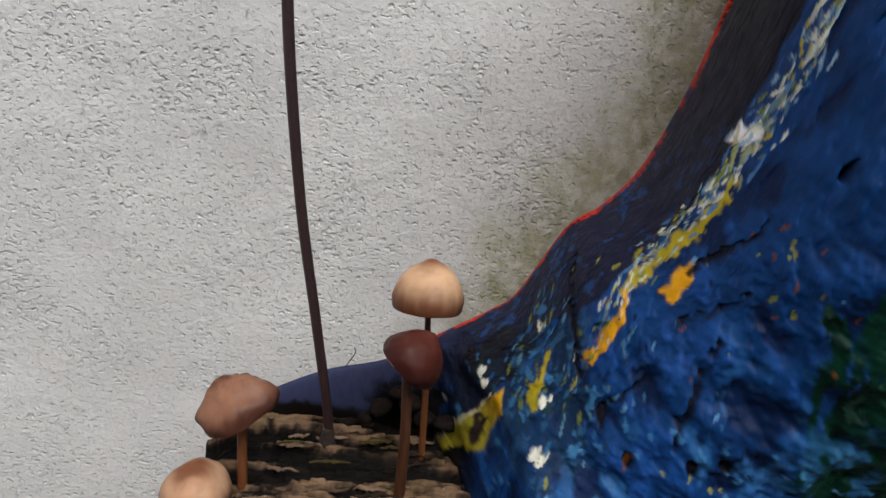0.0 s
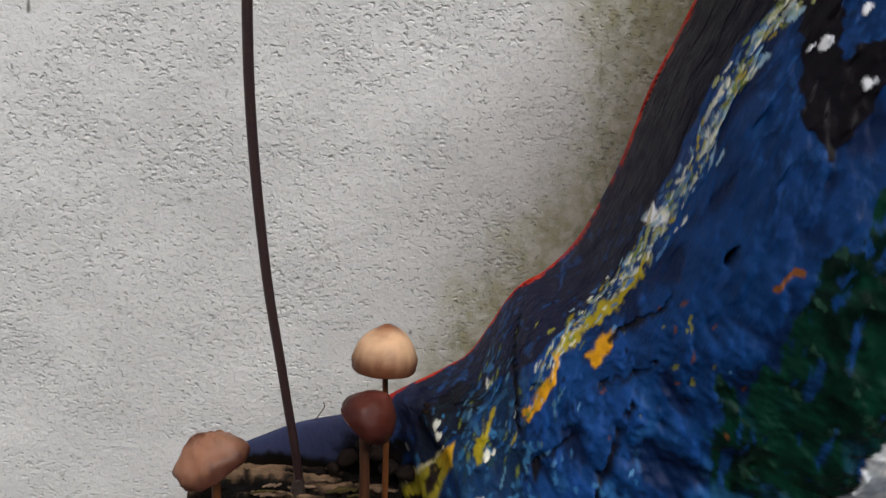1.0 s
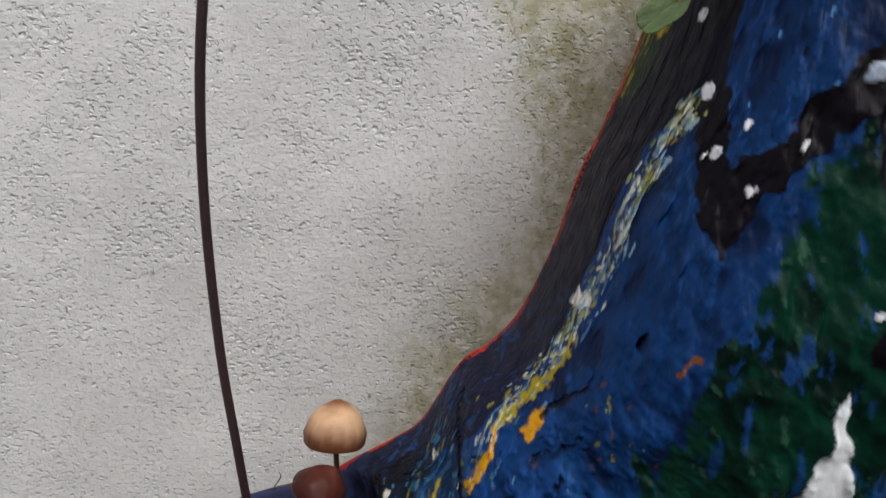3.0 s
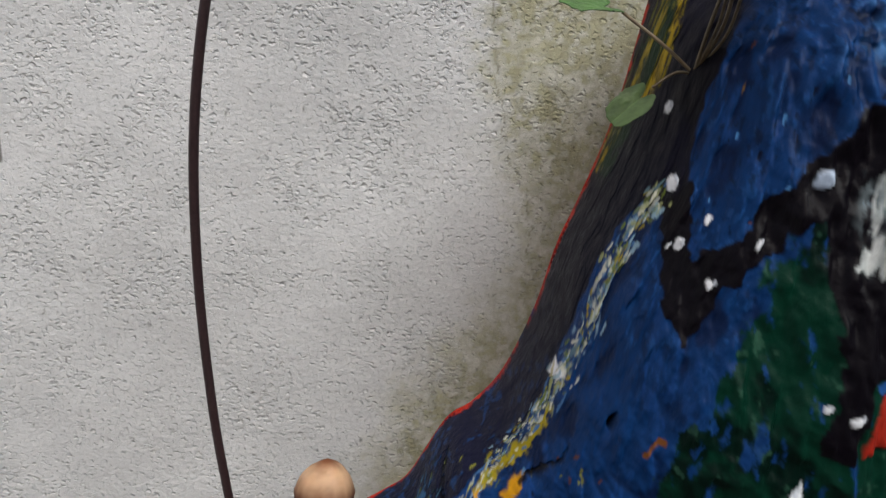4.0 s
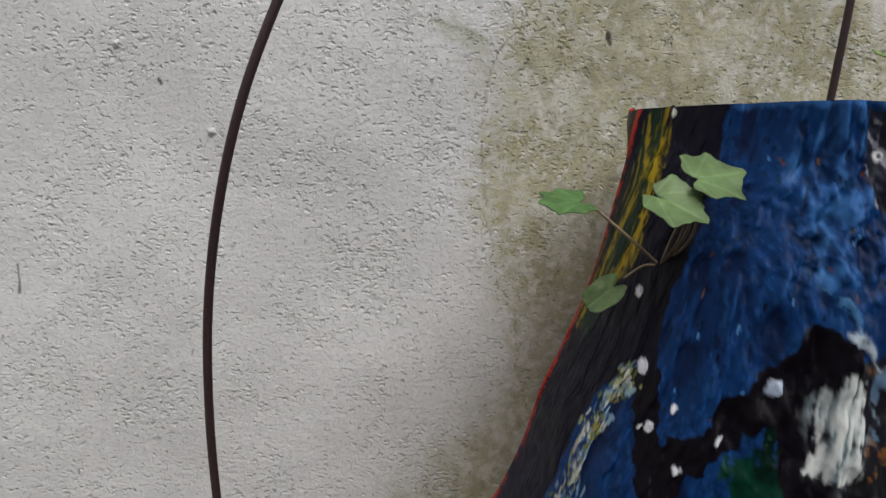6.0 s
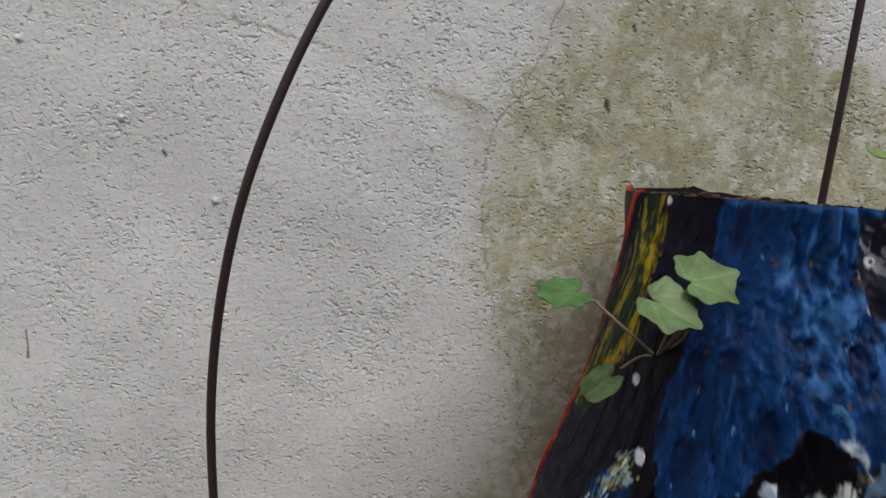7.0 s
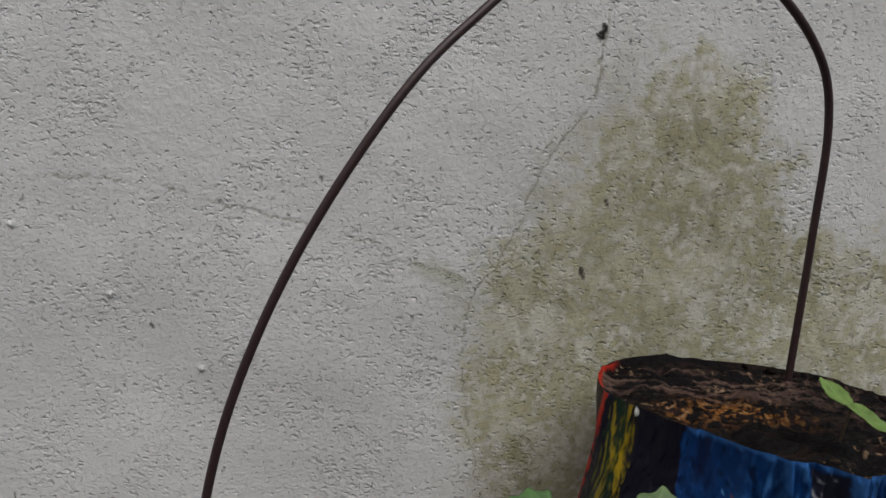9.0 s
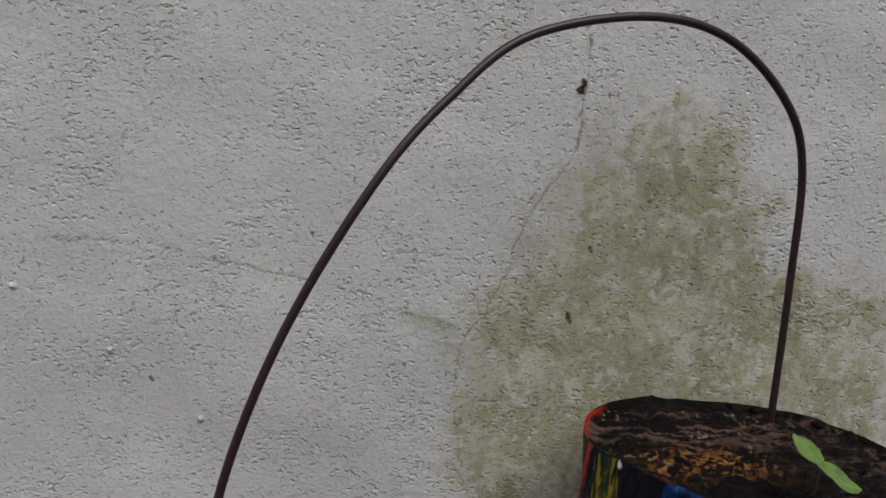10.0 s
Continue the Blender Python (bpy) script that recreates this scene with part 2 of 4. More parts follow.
def stucco_relief(X, Z):
    wx, wz = X + 0.0008 * vnoise(X, Z, 0.003, 5), Z + 0.0008 * vnoise(X, Z, 0.003, 6)
    rough = 0.45 + 0.55 * ease(-0.35, 0.5, fbm(X, Z, 0.05, 3, 11))
    for cx, cz in ROUGH:
        rough = rough + 0.5 * np.exp(-((X - cx) ** 2 + (Z - cz) ** 2) / 0.022 ** 2)
    grain = vnoise(wx, wz, 0.0030, 1) + 0.8 * vnoise(wx, wz, 0.0018, 2)
    pits = ease(0.30, 0.80, vnoise(wx, wz, 0.0030, 3) + 0.4 * vnoise(wx, wz, 0.0017, 4) + 0.25 * vnoise(X, Z, 0.012, 12))
    lumps = ease(0.25, 0.9, vnoise(wx, wz, 0.0040, 8))
    h = 0.0016 * fbm(X, Z, 0.12, 3, 9) + rough * (0.00005 * grain + 0.00008 * lumps - 0.00014 * pits)
    for cx, cz in CRUMBS:
        r = np.hypot(X - cx, Z - cz + 0.0006 * vnoise(X, Z, 0.003, 13))
        h = h + 0.0016 * ease(0.0022, 0.0006, r)
    return h


# places on the wall: x, z
STAIN = [(0.1610, 0.7341), (0.2055, 0.7347), (0.2188, 0.6880), (0.2381, 0.6727), (0.2359, 0.6411), (0.2792, 0.6344), (0.3119, 0.6142), (0.3220, 0.5580),
         (0.3100, 0.4600), (0.1100, 0.4600), (0.0735, 0.5048), (0.0700, 0.5490), (0.0747, 0.5900), (0.0891, 0.6290), (0.1092, 0.6603),
         (0.1256, 0.6905), (0.1446, 0.7169)]
STAIN_LOW = [(0.0713, 0.5191), (0.0799, 0.4796), (0.0931, 0.4491), (0.0767, 0.3991), (0.0472, 0.3647), (0.0261, 0.3257), (0.0041, 0.2730), (-0.0115, 0.2369)]
CRACK_LEFT = [(-0.1636, 0.6604), (-0.1116, 0.6589), (-0.0811, 0.6544), (-0.0532, 0.6468), (-0.0304, 0.6416), (-0.0071, 0.6359), (0.0164, 0.6289), (0.0405, 0.6166),
              (0.0635, 0.6093)]
CRACK_MAIN = [(0.1325, 0.7638), (0.1300, 0.7365), (0.1277, 0.7051), (0.1166, 0.6904), (0.1041, 0.6709), (0.0948, 0.6417), (0.0804, 0.6130), (0.0698, 0.6000),
              (0.0675, 0.5630), (0.0715, 0.5239)]
CRACK_MAIN_B = [(0.0664, 0.5282), (0.0745, 0.5103), (0.0815, 0.4820), (0.0934, 0.4560), (0.0975, 0.4285)]
CRACK_TWIG = [(0.0984, 0.5200), (0.1067, 0.5148), (0.1157, 0.5043)]
CRACK_GREEN = [(0.0389, 0.6182), (0.0527, 0.6149), (0.0650, 0.6093)]
SPECKS = [(0.1285, 0.7378), (0.1282, 0.7057), (0.1293, 0.6142), (0.1770, 0.5776), (0.2127, 0.6057), (0.2072, 0.7023), (0.1386, 0.6534), (-0.0087, 0.6627),
          (0.0796, 0.6386), (-0.1131, 0.5469), (-0.0970, 0.5834)]
CRUMBS = [(-0.1160, 0.5991), (-0.0720, 0.5589), (-0.1601, 0.6352)]
MARK = [(-0.1760, 0.4833), (-0.1772, 0.4674), (-0.1555, 0.3580), (0.0076, 0.3097)]
PALE = [(0.0920, 0.5898), (0.1539, 0.6350), (0.1158, 0.5894), (0.2285, 0.6970)]
ROUGH = [(-0.0900, 0.7144), (-0.0432, 0.7231), (0.0315, 0.6450), (0.0526, 0.6165), (0.1543, 0.5889)]
TOPSMUDGE = [(0.0813, 0.7733), (0.1064, 0.7739), (0.1083, 0.7361), (0.1005, 0.7192)]
HAIR_CRACKS = [(CRACK_LEFT, 0.00035), (CRACK_MAIN, 0.00045), (CRACK_MAIN_B, 0.0003), (CRACK_TWIG, 0.00045), (CRACK_GREEN, 0.0005)]


def wall_colour(X, Z):
    """Lime-washed stucco: clean grey-white, olive algae where water runs behind the log, and hair cracks."""
    clean, olive, pale = np.array((0.652, 0.643, 0.640)), np.array((0.295, 0.275, 0.160)), np.array((0.57, 0.555, 0.45))
    col = np.ones(X.shape + (3,)) * clean * (1 + 0.035 * fbm(X, Z, 0.03, 3, 21)[..., None])
    wx, wz = X + 0.007 * fbm(X, Z, 0.02, 5, 22), Z + 0.015 * fbm(X, Z * 0.6, 0.025, 5, 23)
    streaks = fbm(X + 0.004 * vnoise(X, Z, 0.02, 36), Z * 0.35, 0.016, 5, 24)
    blotch = fbm(X, Z, 0.022, 5, 25)
    grit = fbm(X, Z, 0.004, 3, 26)
    zone = inside(wx, wz, STAIN)
    low = STAIN_LOW + [(0.30, 0.2369), (0.30, 0.5191)]
    zone_low = inside(wx, wz, low)
    damp = np.maximum(ease(-0.012, 0.018, zone + 0.004 * grit), 1.0 * ease(-0.022, 0.036, zone_low))
    amount = damp * np.clip(0.52 + 0.34 * blotch + 0.18 * streaks + 0.55 * grit, 0, 1)
    for cx, cz in PALE:
        amount = amount * (1 - 0.55 * ease(0.014, 0.005, np.hypot(X - cx, (Z - cz) * 0.7) + 0.006 * blotch))
    seep, _ = line_distance(X - 0.008, Z, CRACK_MAIN, 0.05)
    amount = np.maximum(amount, 0.42 * ease(0.024, 0.002, seep + 0.010 * blotch) * np.clip(0.7 + 0.5 * grit + 0.4 * streaks, 0, 1) * ease(0.76, 0.70, Z))
    lay(col, damp * 0.7, pale * (1 + 0.05 * blotch[..., None]))
    lay(col, np.clip(amount, 0, 0.80), olive * (1 + 0.30 * grit[..., None]))
    pale_spots = damp * ease(0.35, 0.75, fbm(X, Z * 0.7, 0.013, 4, 37))
    lay(col, 0.40 * pale_spots, pale)
    dark_spots = damp * ease(0.45, 0.85, fbm(X, Z * 0.6, 0.009, 4, 38) + 0.2 * grit)
    lay(col, 0.32 * dark_spots, olive * 0.75)
    lay(col, 0.35 * ease(-0.01, 0.02, inside(wx, wz, TOPSMUDGE)) * ease(-0.2, 0.5, blotch), olive)
    specks = ease(0.80, 0.95, vnoise(X, Z * 0.8, 0.0021, 27)) * ease(0.15, 0.7, vnoise(X, Z, 0.010, 28))
    lay(col, 0.8 * specks, (0.10, 0.095, 0.07))
    dip = np.zeros(X.shape)
    for points, width in HAIR_CRACKS:
        d, along = line_distance(X + 0.0016 * fbm(X, Z, 0.006, 3, 29), Z + 0.0016 * fbm(X, Z, 0.006, 3, 30), [tuple(p) for p in smooth_line(points, 24)], 0.02)
        line = ease(width * 1.8, width * 0.6, d) * ease(-0.5, 0.2, vnoise(X, Z, 0.009, 33) + 0.25)
        lay(col, 0.62 * line, (0.20, 0.18, 0.12))
        dip += 0.0003 * line
    green, _ = line_distance(X, Z, CRACK_GREEN, 0.02)
    lay(col, 0.35 * ease(0.006, 0.0, green + 0.004 * blotch + 0.002 * grit), (0.26, 0.27, 0.13))
    bits = 0.0010 * vnoise(X, Z, 0.003, 34)
    for cx, cz in SPECKS:
        d = np.hypot((X - cx) * 1.5 + 0.5 * (Z - cz), (Z - cz) * 0.6) * (1.0 + 0.9 * math.sin(900 * cx) ** 2) + 1.8 * bits
        lay(col, 0.9 * ease(0.0016, 0.0008, d), (0.03, 0.025, 0.02))
        dip += 0.0004 * ease(0.0016, 0.0006, d)
    # a clot of dirt on the main crack
    for cx, cz, r in ((0.1290, 0.7412, 0.0016), (0.1282, 0.7378, 0.0021), (0.1296, 0.7392, 0.0012)):
        d = np.hypot(X - cx, (Z - cz) * 0.8) + 1.2 * bits
        lay(col, 0.92 * ease(r, r * 0.6, d), (0.035, 0.028, 0.022))
        dip -= 0.0010 * ease(r, r * 0.3, d)
    mark, _ = line_distance(X + 0.0006 * vnoise(X, Z, 0.006, 35), Z, MARK[:2], 0.02)
    lay(col, 0.8 * ease(0.0008, 0.0004, mark), (0.06, 0.05, 0.03))
    for cx, cz in MARK[2:]:
        lay(col, 0.8 * ease(0.0012, 0.0006, np.hypot((X - cx) * 1.6, (Z - cz) * 0.5)), (0.06, 0.055, 0.05))
    return col, dip


build_wall()
bm = bmesh.new()
bmesh.ops.create_grid(bm, x_segments=40, y_segments=40, size=60)
ground = part("ground", bm, GROUND)
tagged(ground, "damp grey paving in front of the wall", "ground", kind="structure")
# unseen wall added behind the camera, so that light comes mainly from above
bm = bmesh.new()
bmesh.ops.create_cube(bm, size=1, matrix=Matrix.Translation((0.1, -1.7, 1.1)) @ Matrix.Diagonal((6.0, 0.2, 2.2, 1)))
bmesh.ops.bevel(bm, geom=bm.edges[:], offset=0.01, segments=2, affect="EDGES")
tagged(part("light_block_wall", bm, GROUND), "unseen plain dark wall added behind the camera to cut frontal light", "wall", kind="structure")

# ---- painted log ----
log = thing("painted_log", "blue hand-painted tree log with wire handle, against the wall", "log")
EDGE_Y = 0.25
OUTLINE = [(0.120, 0.586), (0.109, 0.519), (0.099, 0.484), (0.091, 0.461), (0.084, 0.431), (0.073, 0.402), (0.061, 0.386), (0.049, 0.376),
           (0.034, 0.348), (0.024, 0.339), (0.005, 0.327), (-0.015, 0.314), (-0.040, 0.307), (-0.063, 0.296), (-0.095, 0.2790)]
LOWER = [(-0.078, 0.2700), (-0.066, 0.250), (-0.060, 0.17), (-0.060, 0.08), (-0.058, 0.0)]
RIGHT = [(0.264, 0.586), (0.285, 0.50), (0.292, 0.40), (0.295, 0.27), (0.292, 0.12), (0.285, 0.0)]


def log_depth(X, Z, d, d_right):
    """How far the front stands before the log's edge, at the distance d from its outline."""
    size = np.interp(Z, [0.0, 0.25, 0.33, 0.36, 0.38, 0.40, 0.425, 0.45, 0.50, 0.55, 0.586], [0.11, 0.107, 0.093, 0.098, 0.105, 0.112, 0.114, 0.110, 0.101, 0.088, 0.078])
    bend = np.interp(Z, [0.30, 0.33, 0.36, 0.375, 0.40, 0.425, 0.46], [0.4, 0.52, 0.62, 0.56, 0.39, 0.36, 0.40])
    stub = ease(0.038, 0.000, X + 0.004 * vnoise(X, Z, 0.012, 71))
    above = ease(0.2765, 0.2815, Z + 0.002 * vnoise(X, Z, 0.01, 72) + 0.030 * ease(-0.060, -0.075, X))
    size = size * (1 - stub * above) + 0.007 * stub * above
    near = np.minimum(d, d_right)
    f = np.clip(near / 0.06, 0, 1)
    round_face = size * (1 - (1 - f) ** 2.5) ** bend + 0.008 * ease(0.036, 0.062, near) * ease(0.33, 0.38, Z)
    # the sawn end is flatter towards its corner
    sawn = ease(0.530, 0.578, Z)
    return round_face * (1 - sawn) + sawn * 0.080 * (1 - (1 - np.clip(near / 0.06, 0, 1)) ** 1.9)


def build_log():
    top = smooth_line(OUTLINE, 600)
    low = smooth_line([OUTLINE[-1]] + LOWER, 90)[1:]
    S = np.concatenate([top, low])
    rows = len(S)
    v = np.concatenate([np.linspace(0, 0.60, 600), np.linspace(0.60, 1, 90)[1:]])
    right = smooth_line(RIGHT, 400)
    R = np.stack([np.interp(v, np.linspace(0, 1, 400), right[:, k]) for k in (0, 1)], 1)
    fine = np.concatenate([[0], np.geomspace(1e-7, 1, 4000)])
    bulge = 0.095 * (1 - (1 - np.clip(fine * 0.16 / 0.06, 0, 1)) ** 2.5) ** 0.4
    run = np.concatenate([[0], np.cumsum(np.hypot(np.diff(fine) * 0.17, np.diff(bulge)))])
    u = np.interp(np.linspace(0, run[-1], 470), run, fine)
    u = np.concatenate([u[:-1], [0.9985, 0.9998, 1.0]])
    P2 = S[:, None, :] * (1 - u)[None, :, None] + R[:, None, :] * u[None, :, None]
    X, Z = P2[..., 0], P2[..., 1]
    near = 130
    d = np.empty(X.shape)
    d[:, :near], _ = line_distance(X[:, :near], Z[:, :near], [tuple(p) for p in smooth_line(OUTLINE + LOWER, 260)])
    d[:, near:], _ = line_distance(X[:, near:], Z[:, near:], [tuple(p) for p in smooth_line(OUTLINE + LOWER, 60)])
    d_right, _ = line_distance(X, Z, [tuple(p) for p in smooth_line(RIGHT, 24)])
    d[:, 0], d_right[:, -1] = 0, 0
    depth = log_depth(X, Z, d, d_right)
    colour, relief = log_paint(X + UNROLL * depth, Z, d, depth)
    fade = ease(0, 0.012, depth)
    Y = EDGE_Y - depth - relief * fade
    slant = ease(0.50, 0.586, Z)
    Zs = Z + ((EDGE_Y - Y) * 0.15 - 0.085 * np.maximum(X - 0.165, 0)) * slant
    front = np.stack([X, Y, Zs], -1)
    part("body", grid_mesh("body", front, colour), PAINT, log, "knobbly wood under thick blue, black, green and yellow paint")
    # the back, from the same outline
    cols = np.linspace(0, len(u) - 1, 60).astype(int)
    Xb, Zb = X[::3][:, cols], Z[::3][:, cols]
    fb = np.clip(np.minimum(d, d_right)[::3][:, cols] / 0.055, 0, 1)
    crown = ease(0.560, 0.586, Zb)
    Yb = EDGE_Y + (0.064 + 0.014 * ease(0.57, 0.52, Zb)) * ((1 - (1 - fb) ** 2.2) ** 0.5 * crown + (1 - (1 - fb) ** 1.1) * (1 - crown))
    Yb[:, 0], Yb[:, -1] = EDGE_Y, EDGE_Y
    Zbs = Zb + ((EDGE_Y - Yb) * 0.15 - 0.085 * np.maximum(Xb - 0.165, 0)) * ease(0.50, 0.586, Zb)
    back = np.stack([Xb, Yb, Zbs], -1)
    red = np.ones(Xb.shape + (3,)) * np.array((0.020, 0.013, 0.010))
    lay(red, ease(0.004, 0.002, Yb - EDGE_Y) * ease(-0.01, 0.0, Xb), (0.40, 0.026, 0.014))
    part("back", grid_mesh("back", back, red, flip=True), PAINT, log, "bare dark back with a red painted edge")
    # the sawn top
    rim = np.concatenate([front[0, ::3], back[0, ::-1][1:-1]])
    build_log_top(rim)


def build_log_top(rim):
    run = np.concatenate([[0], np.cumsum(np.linalg.norm(np.diff(np.vstack([rim, rim[:1]]), axis=0), axis=1))])
    closed, want = np.vstack([rim, rim[:1]]), np.linspace(0, run[-1], 800, endpoint=False)
    rim = np.stack([np.interp(want, run, closed[:, k]) for k in range(3)], 1)
    centre = rim.mean(0)
    f = np.linspace(1, 0, 140)[:, None, None]
    P = centre + (rim[None] - centre) * f
    X, Y, F = P[..., 0], P[..., 1], f[..., 0] + 0 * P[..., 0]
    wy = Y + 0.0030 * vnoise(X, Y, 0.02, 43) + 0.12 * X
    grain = vnoise(X * 0.15, wy, 0.0046, 41) + 0.8 * vnoise(X * 0.15, wy, 0.0022, 42) + 0.6 * vnoise(X * 0.18, wy, 0.0011, 52)
    knob = fbm(X, Y, 0.010, 5, 44)
    gap = ease(0.16, 0.0, np.abs(vnoise(X * 0.14, wy, 0.009, 49) + 0.4 * vnoise(X * 0.3, wy, 0.004, 53)))
    lip = ease(1.0, 0.965, F)
    P[..., 2] -= 0.0018 * ease(1.0, 0.94, F) + lip * (0.0007 * (0.2 - grain) + 0.0020 * knob + 0.0020 * gap)
    P[..., 2] += ease(0.90, 1.0, F) * ease(0.24, 0.27, Y) * 0.0014 * vnoise(X * 3, Y * 3, 0.030, 45)
    fleck = fbm(X, Y, 0.0024, 3, 50)
    col = np.ones(X.shape + (3,)) * np.array((0.0060, 0.0048, 0.0050))
    lay(col, 0.8 * ease(0.2, 1.0, grain + 0.5 * knob), (0.022, 0.012, 0.010))
    # bleached fibres towards the back, rust-coloured rot in the middle
    fibres = ease(0.240, 0.262, Y + 0.006 * knob) * ease(0.305, 0.285, Y + 0.006 * knob) * ease(0.232, 0.205, X + 0.01 * knob)
    lay(col, 0.85 * fibres * ease(0.25, 0.95, grain + 0.35 * fleck) * (1 - gap), (0.135, 0.084, 0.066))
    lay(col, ease(0.205, 0.235, X) * 0.8 * ease(0.0, 0.6, fleck + 0.6 * knob), (0.085, 0.055, 0.042))
    rot = np.exp(-((X - 0.171) / 0.020) ** 2 - ((Y - 0.236) / 0.013) ** 2)
    rim_rot = 0.8 * np.exp(-((X - 0.148) / 0.010) ** 2 - ((Y - 0.232) / 0.012) ** 2)
    lay(col, np.clip(1.1 * np.maximum(rot, rim_rot), 0, 1) * ease(-0.15, 0.35, fleck + 0.4 * knob), (0.26, 0.100, 0.022))
    lay(col, 0.9 * rot * ease(0.45, 0.8, fleck), (0.42, 0.24, 0.09))
    lay(col, 0.8 * ease(0.62, 0.85, fleck + 0.25 * grain) * ease(0.1, 0.5, fbm(X, Y, 0.02, 2, 54)), (0.30, 0.20, 0.12))
    lay(col, ease(0.965, 0.985, F) * ease(0.145, 0.135, X) * ease(0.255, 0.265, Y), RED)
    part("cut_top", grid_mesh("cut_top", P, col, loop=True, flip=True), WOOD, log, "weathered black-brown wood of the sawn top")


BLUE, NAVY, VIOLET = (0.0040, 0.033, 0.128), (0.0025, 0.0125, 0.050), (0.009, 0.010, 0.028)
BLACK, GREEN, DEEP_GREEN, CREAM = (0.004, 0.003, 0.005), (0.002, 0.026, 0.015), (0.001, 0.009, 0.006), (0.62, 0.62, 0.50)
OLIVE_Y, ORANGE_Y, WHITE, RED = (0.32, 0.25, 0.012), (0.62, 0.29, 0.008), (0.72, 0.73, 0.76), (0.42, 0.026, 0.013)
BROWN = (0.12, 0.040, 0.012)
UNROLL = 0.9


def unrolled(points):
    """Places on the front, with x run on round the log's side as the paint is laid."""
    p = np.array(points)
    d, _ = line_distance(p[:, 0], p[:, 1], [tuple(q) for q in smooth_line(OUTLINE + LOWER, 70)])
    on_edge = np.array([tuple(q) in OUTLINE for q in points])
    depth = log_depth(p[:, 0], p[:, 1], np.where(on_edge, 0, d), np.full(len(p), 0.09))
    return [(x + UNROLL * h, z) for x, z, h in zip(p[:, 0], p[:, 1], depth)]


# places on the painted front: x, z
GREEN_FIELD = unrolled([(0.1365, 0.4956), (0.1317, 0.4882), (0.1270, 0.4775), (0.1244, 0.4701), (0.1218, 0.4611), (0.1187, 0.4551), (0.1174, 0.4464), (0.1137, 0.4378), (0.1094, 0.4291), (0.1069, 0.4172), (0.1010, 0.4028), (0.0967, 0.3879), (0.0938, 0.3732)])
GREEN_LOW = unrolled([(0.0943, 0.3726), (0.0965, 0.3558), (0.0971, 0.3436)])
SNOW_PEAK = unrolled([(0.1380, 0.4322), (0.1380, 0.4219), (0.1411, 0.4086), (0.1452, 0.3892), (0.1281, 0.3853), (0.1312, 0.4009), (0.1338, 0.4142), (0.1343, 0.4228)])
ZIGZAG = unrolled([(0.1095, 0.4970), (0.1148, 0.5021), (0.1126, 0.4784), (0.1187, 0.4848), (0.1240, 0.4927), (0.1258, 0.5009), (0.1329, 0.5074), (0.1405, 0.5158), (0.1461, 0.5235), (0.1525, 0.5284), (0.1588, 0.5271), (0.1610, 0.5224), (0.1620, 0.5118), (0.1500, 0.5061), (0.1384, 0.4973), (0.1298, 0.4911), (0.1245, 0.4820), (0.1185, 0.4708), (0.1134, 0.4624), (0.1098, 0.4566), (0.1072, 0.4653), (0.1074, 0.4771)])
BLACK_FIELD = unrolled([(0.1387, 0.5031), (0.1502, 0.5101), (0.1512, 0.4921), (0.1466, 0.4842), (0.1616, 0.4826), (0.1618, 0.4703), (0.1532, 0.4614), (0.1505, 0.4532), (0.1506, 0.4418), (0.1423, 0.4393), (0.1431, 0.4683)])
WHITE_PATCH = unrolled([(0.1519, 0.5121), (0.1610, 0.5131), (0.1611, 0.5029), (0.1579, 0.4963), (0.1605, 0.4894), (0.1539, 0.4865), (0.1484, 0.4834), (0.1472, 0.4861), (0.1521, 0.4951), (0.1517, 0.5046)])
RED_PATCH = unrolled([(0.1628, 0.4619), (0.1565, 0.4565), (0.1524, 0.4517), (0.1514, 0.4421), (0.1636, 0.4444)])
BLUE_SPOT = unrolled([(0.1533, 0.4598), (0.1598, 0.4679), (0.1621, 0.4686), (0.1627, 0.4612), (0.1555, 0.4560)])
SKY_PATCH = unrolled([(0.1493, 0.5856), (0.1618, 0.5849), (0.1628, 0.5678), (0.1606, 0.5608), (0.1607, 0.5386), (0.1532, 0.5378), (0.1523, 0.5520), (0.1469, 0.5613), (0.1482, 0.5735), (0.1495, 0.5803)])
GREY_PATCH = unrolled([(0.1646, 0.5847), (0.1730, 0.5848), (0.1735, 0.5561), (0.1669, 0.5569), (0.1659, 0.5689)])
SKY_PATCH_B = unrolled([(0.1694, 0.5544), (0.1746, 0.5565), (0.1729, 0.5418), (0.1686, 0.5375)])
BAND_IN_TOP = unrolled([(0.1377, 0.5869), (0.1367, 0.5787), (0.1353, 0.5671)])
BAND_IN_MID = unrolled([(0.1258, 0.5446), (0.1209, 0.5339), (0.1181, 0.5262), (0.1167, 0.5164), (0.1138, 0.5000), (0.1078, 0.4942), (0.1024, 0.4837), (0.0976, 0.4717), (0.0925, 0.4562), (0.0870, 0.4358), (0.0782, 0.4209)])
BAND_IN_LOW = unrolled([(0.0786, 0.4237), (0.0745, 0.4004), (0.0649, 0.3847), (0.0549, 0.3739), (0.0468, 0.3596), (0.0382, 0.3491), (0.0296, 0.3399), (0.0228, 0.3315), (0.0131, 0.3190), (0.0086, 0.3091)])
DARK_LOW = unrolled([(0.0288, 0.3374), (0.0491, 0.3615), (0.0478, 0.3482), (0.0501, 0.3424), (0.0437, 0.3244), (0.0263, 0.3101), (0.0264, 0.3297)])
YELLOW_PATCH = unrolled([(0.0048, 0.2818), (0.0120, 0.3031), (0.0193, 0.3171), (0.0259, 0.3293), (0.0252, 0.3248), (0.0226, 0.3145), (0.0207, 0.3093)])
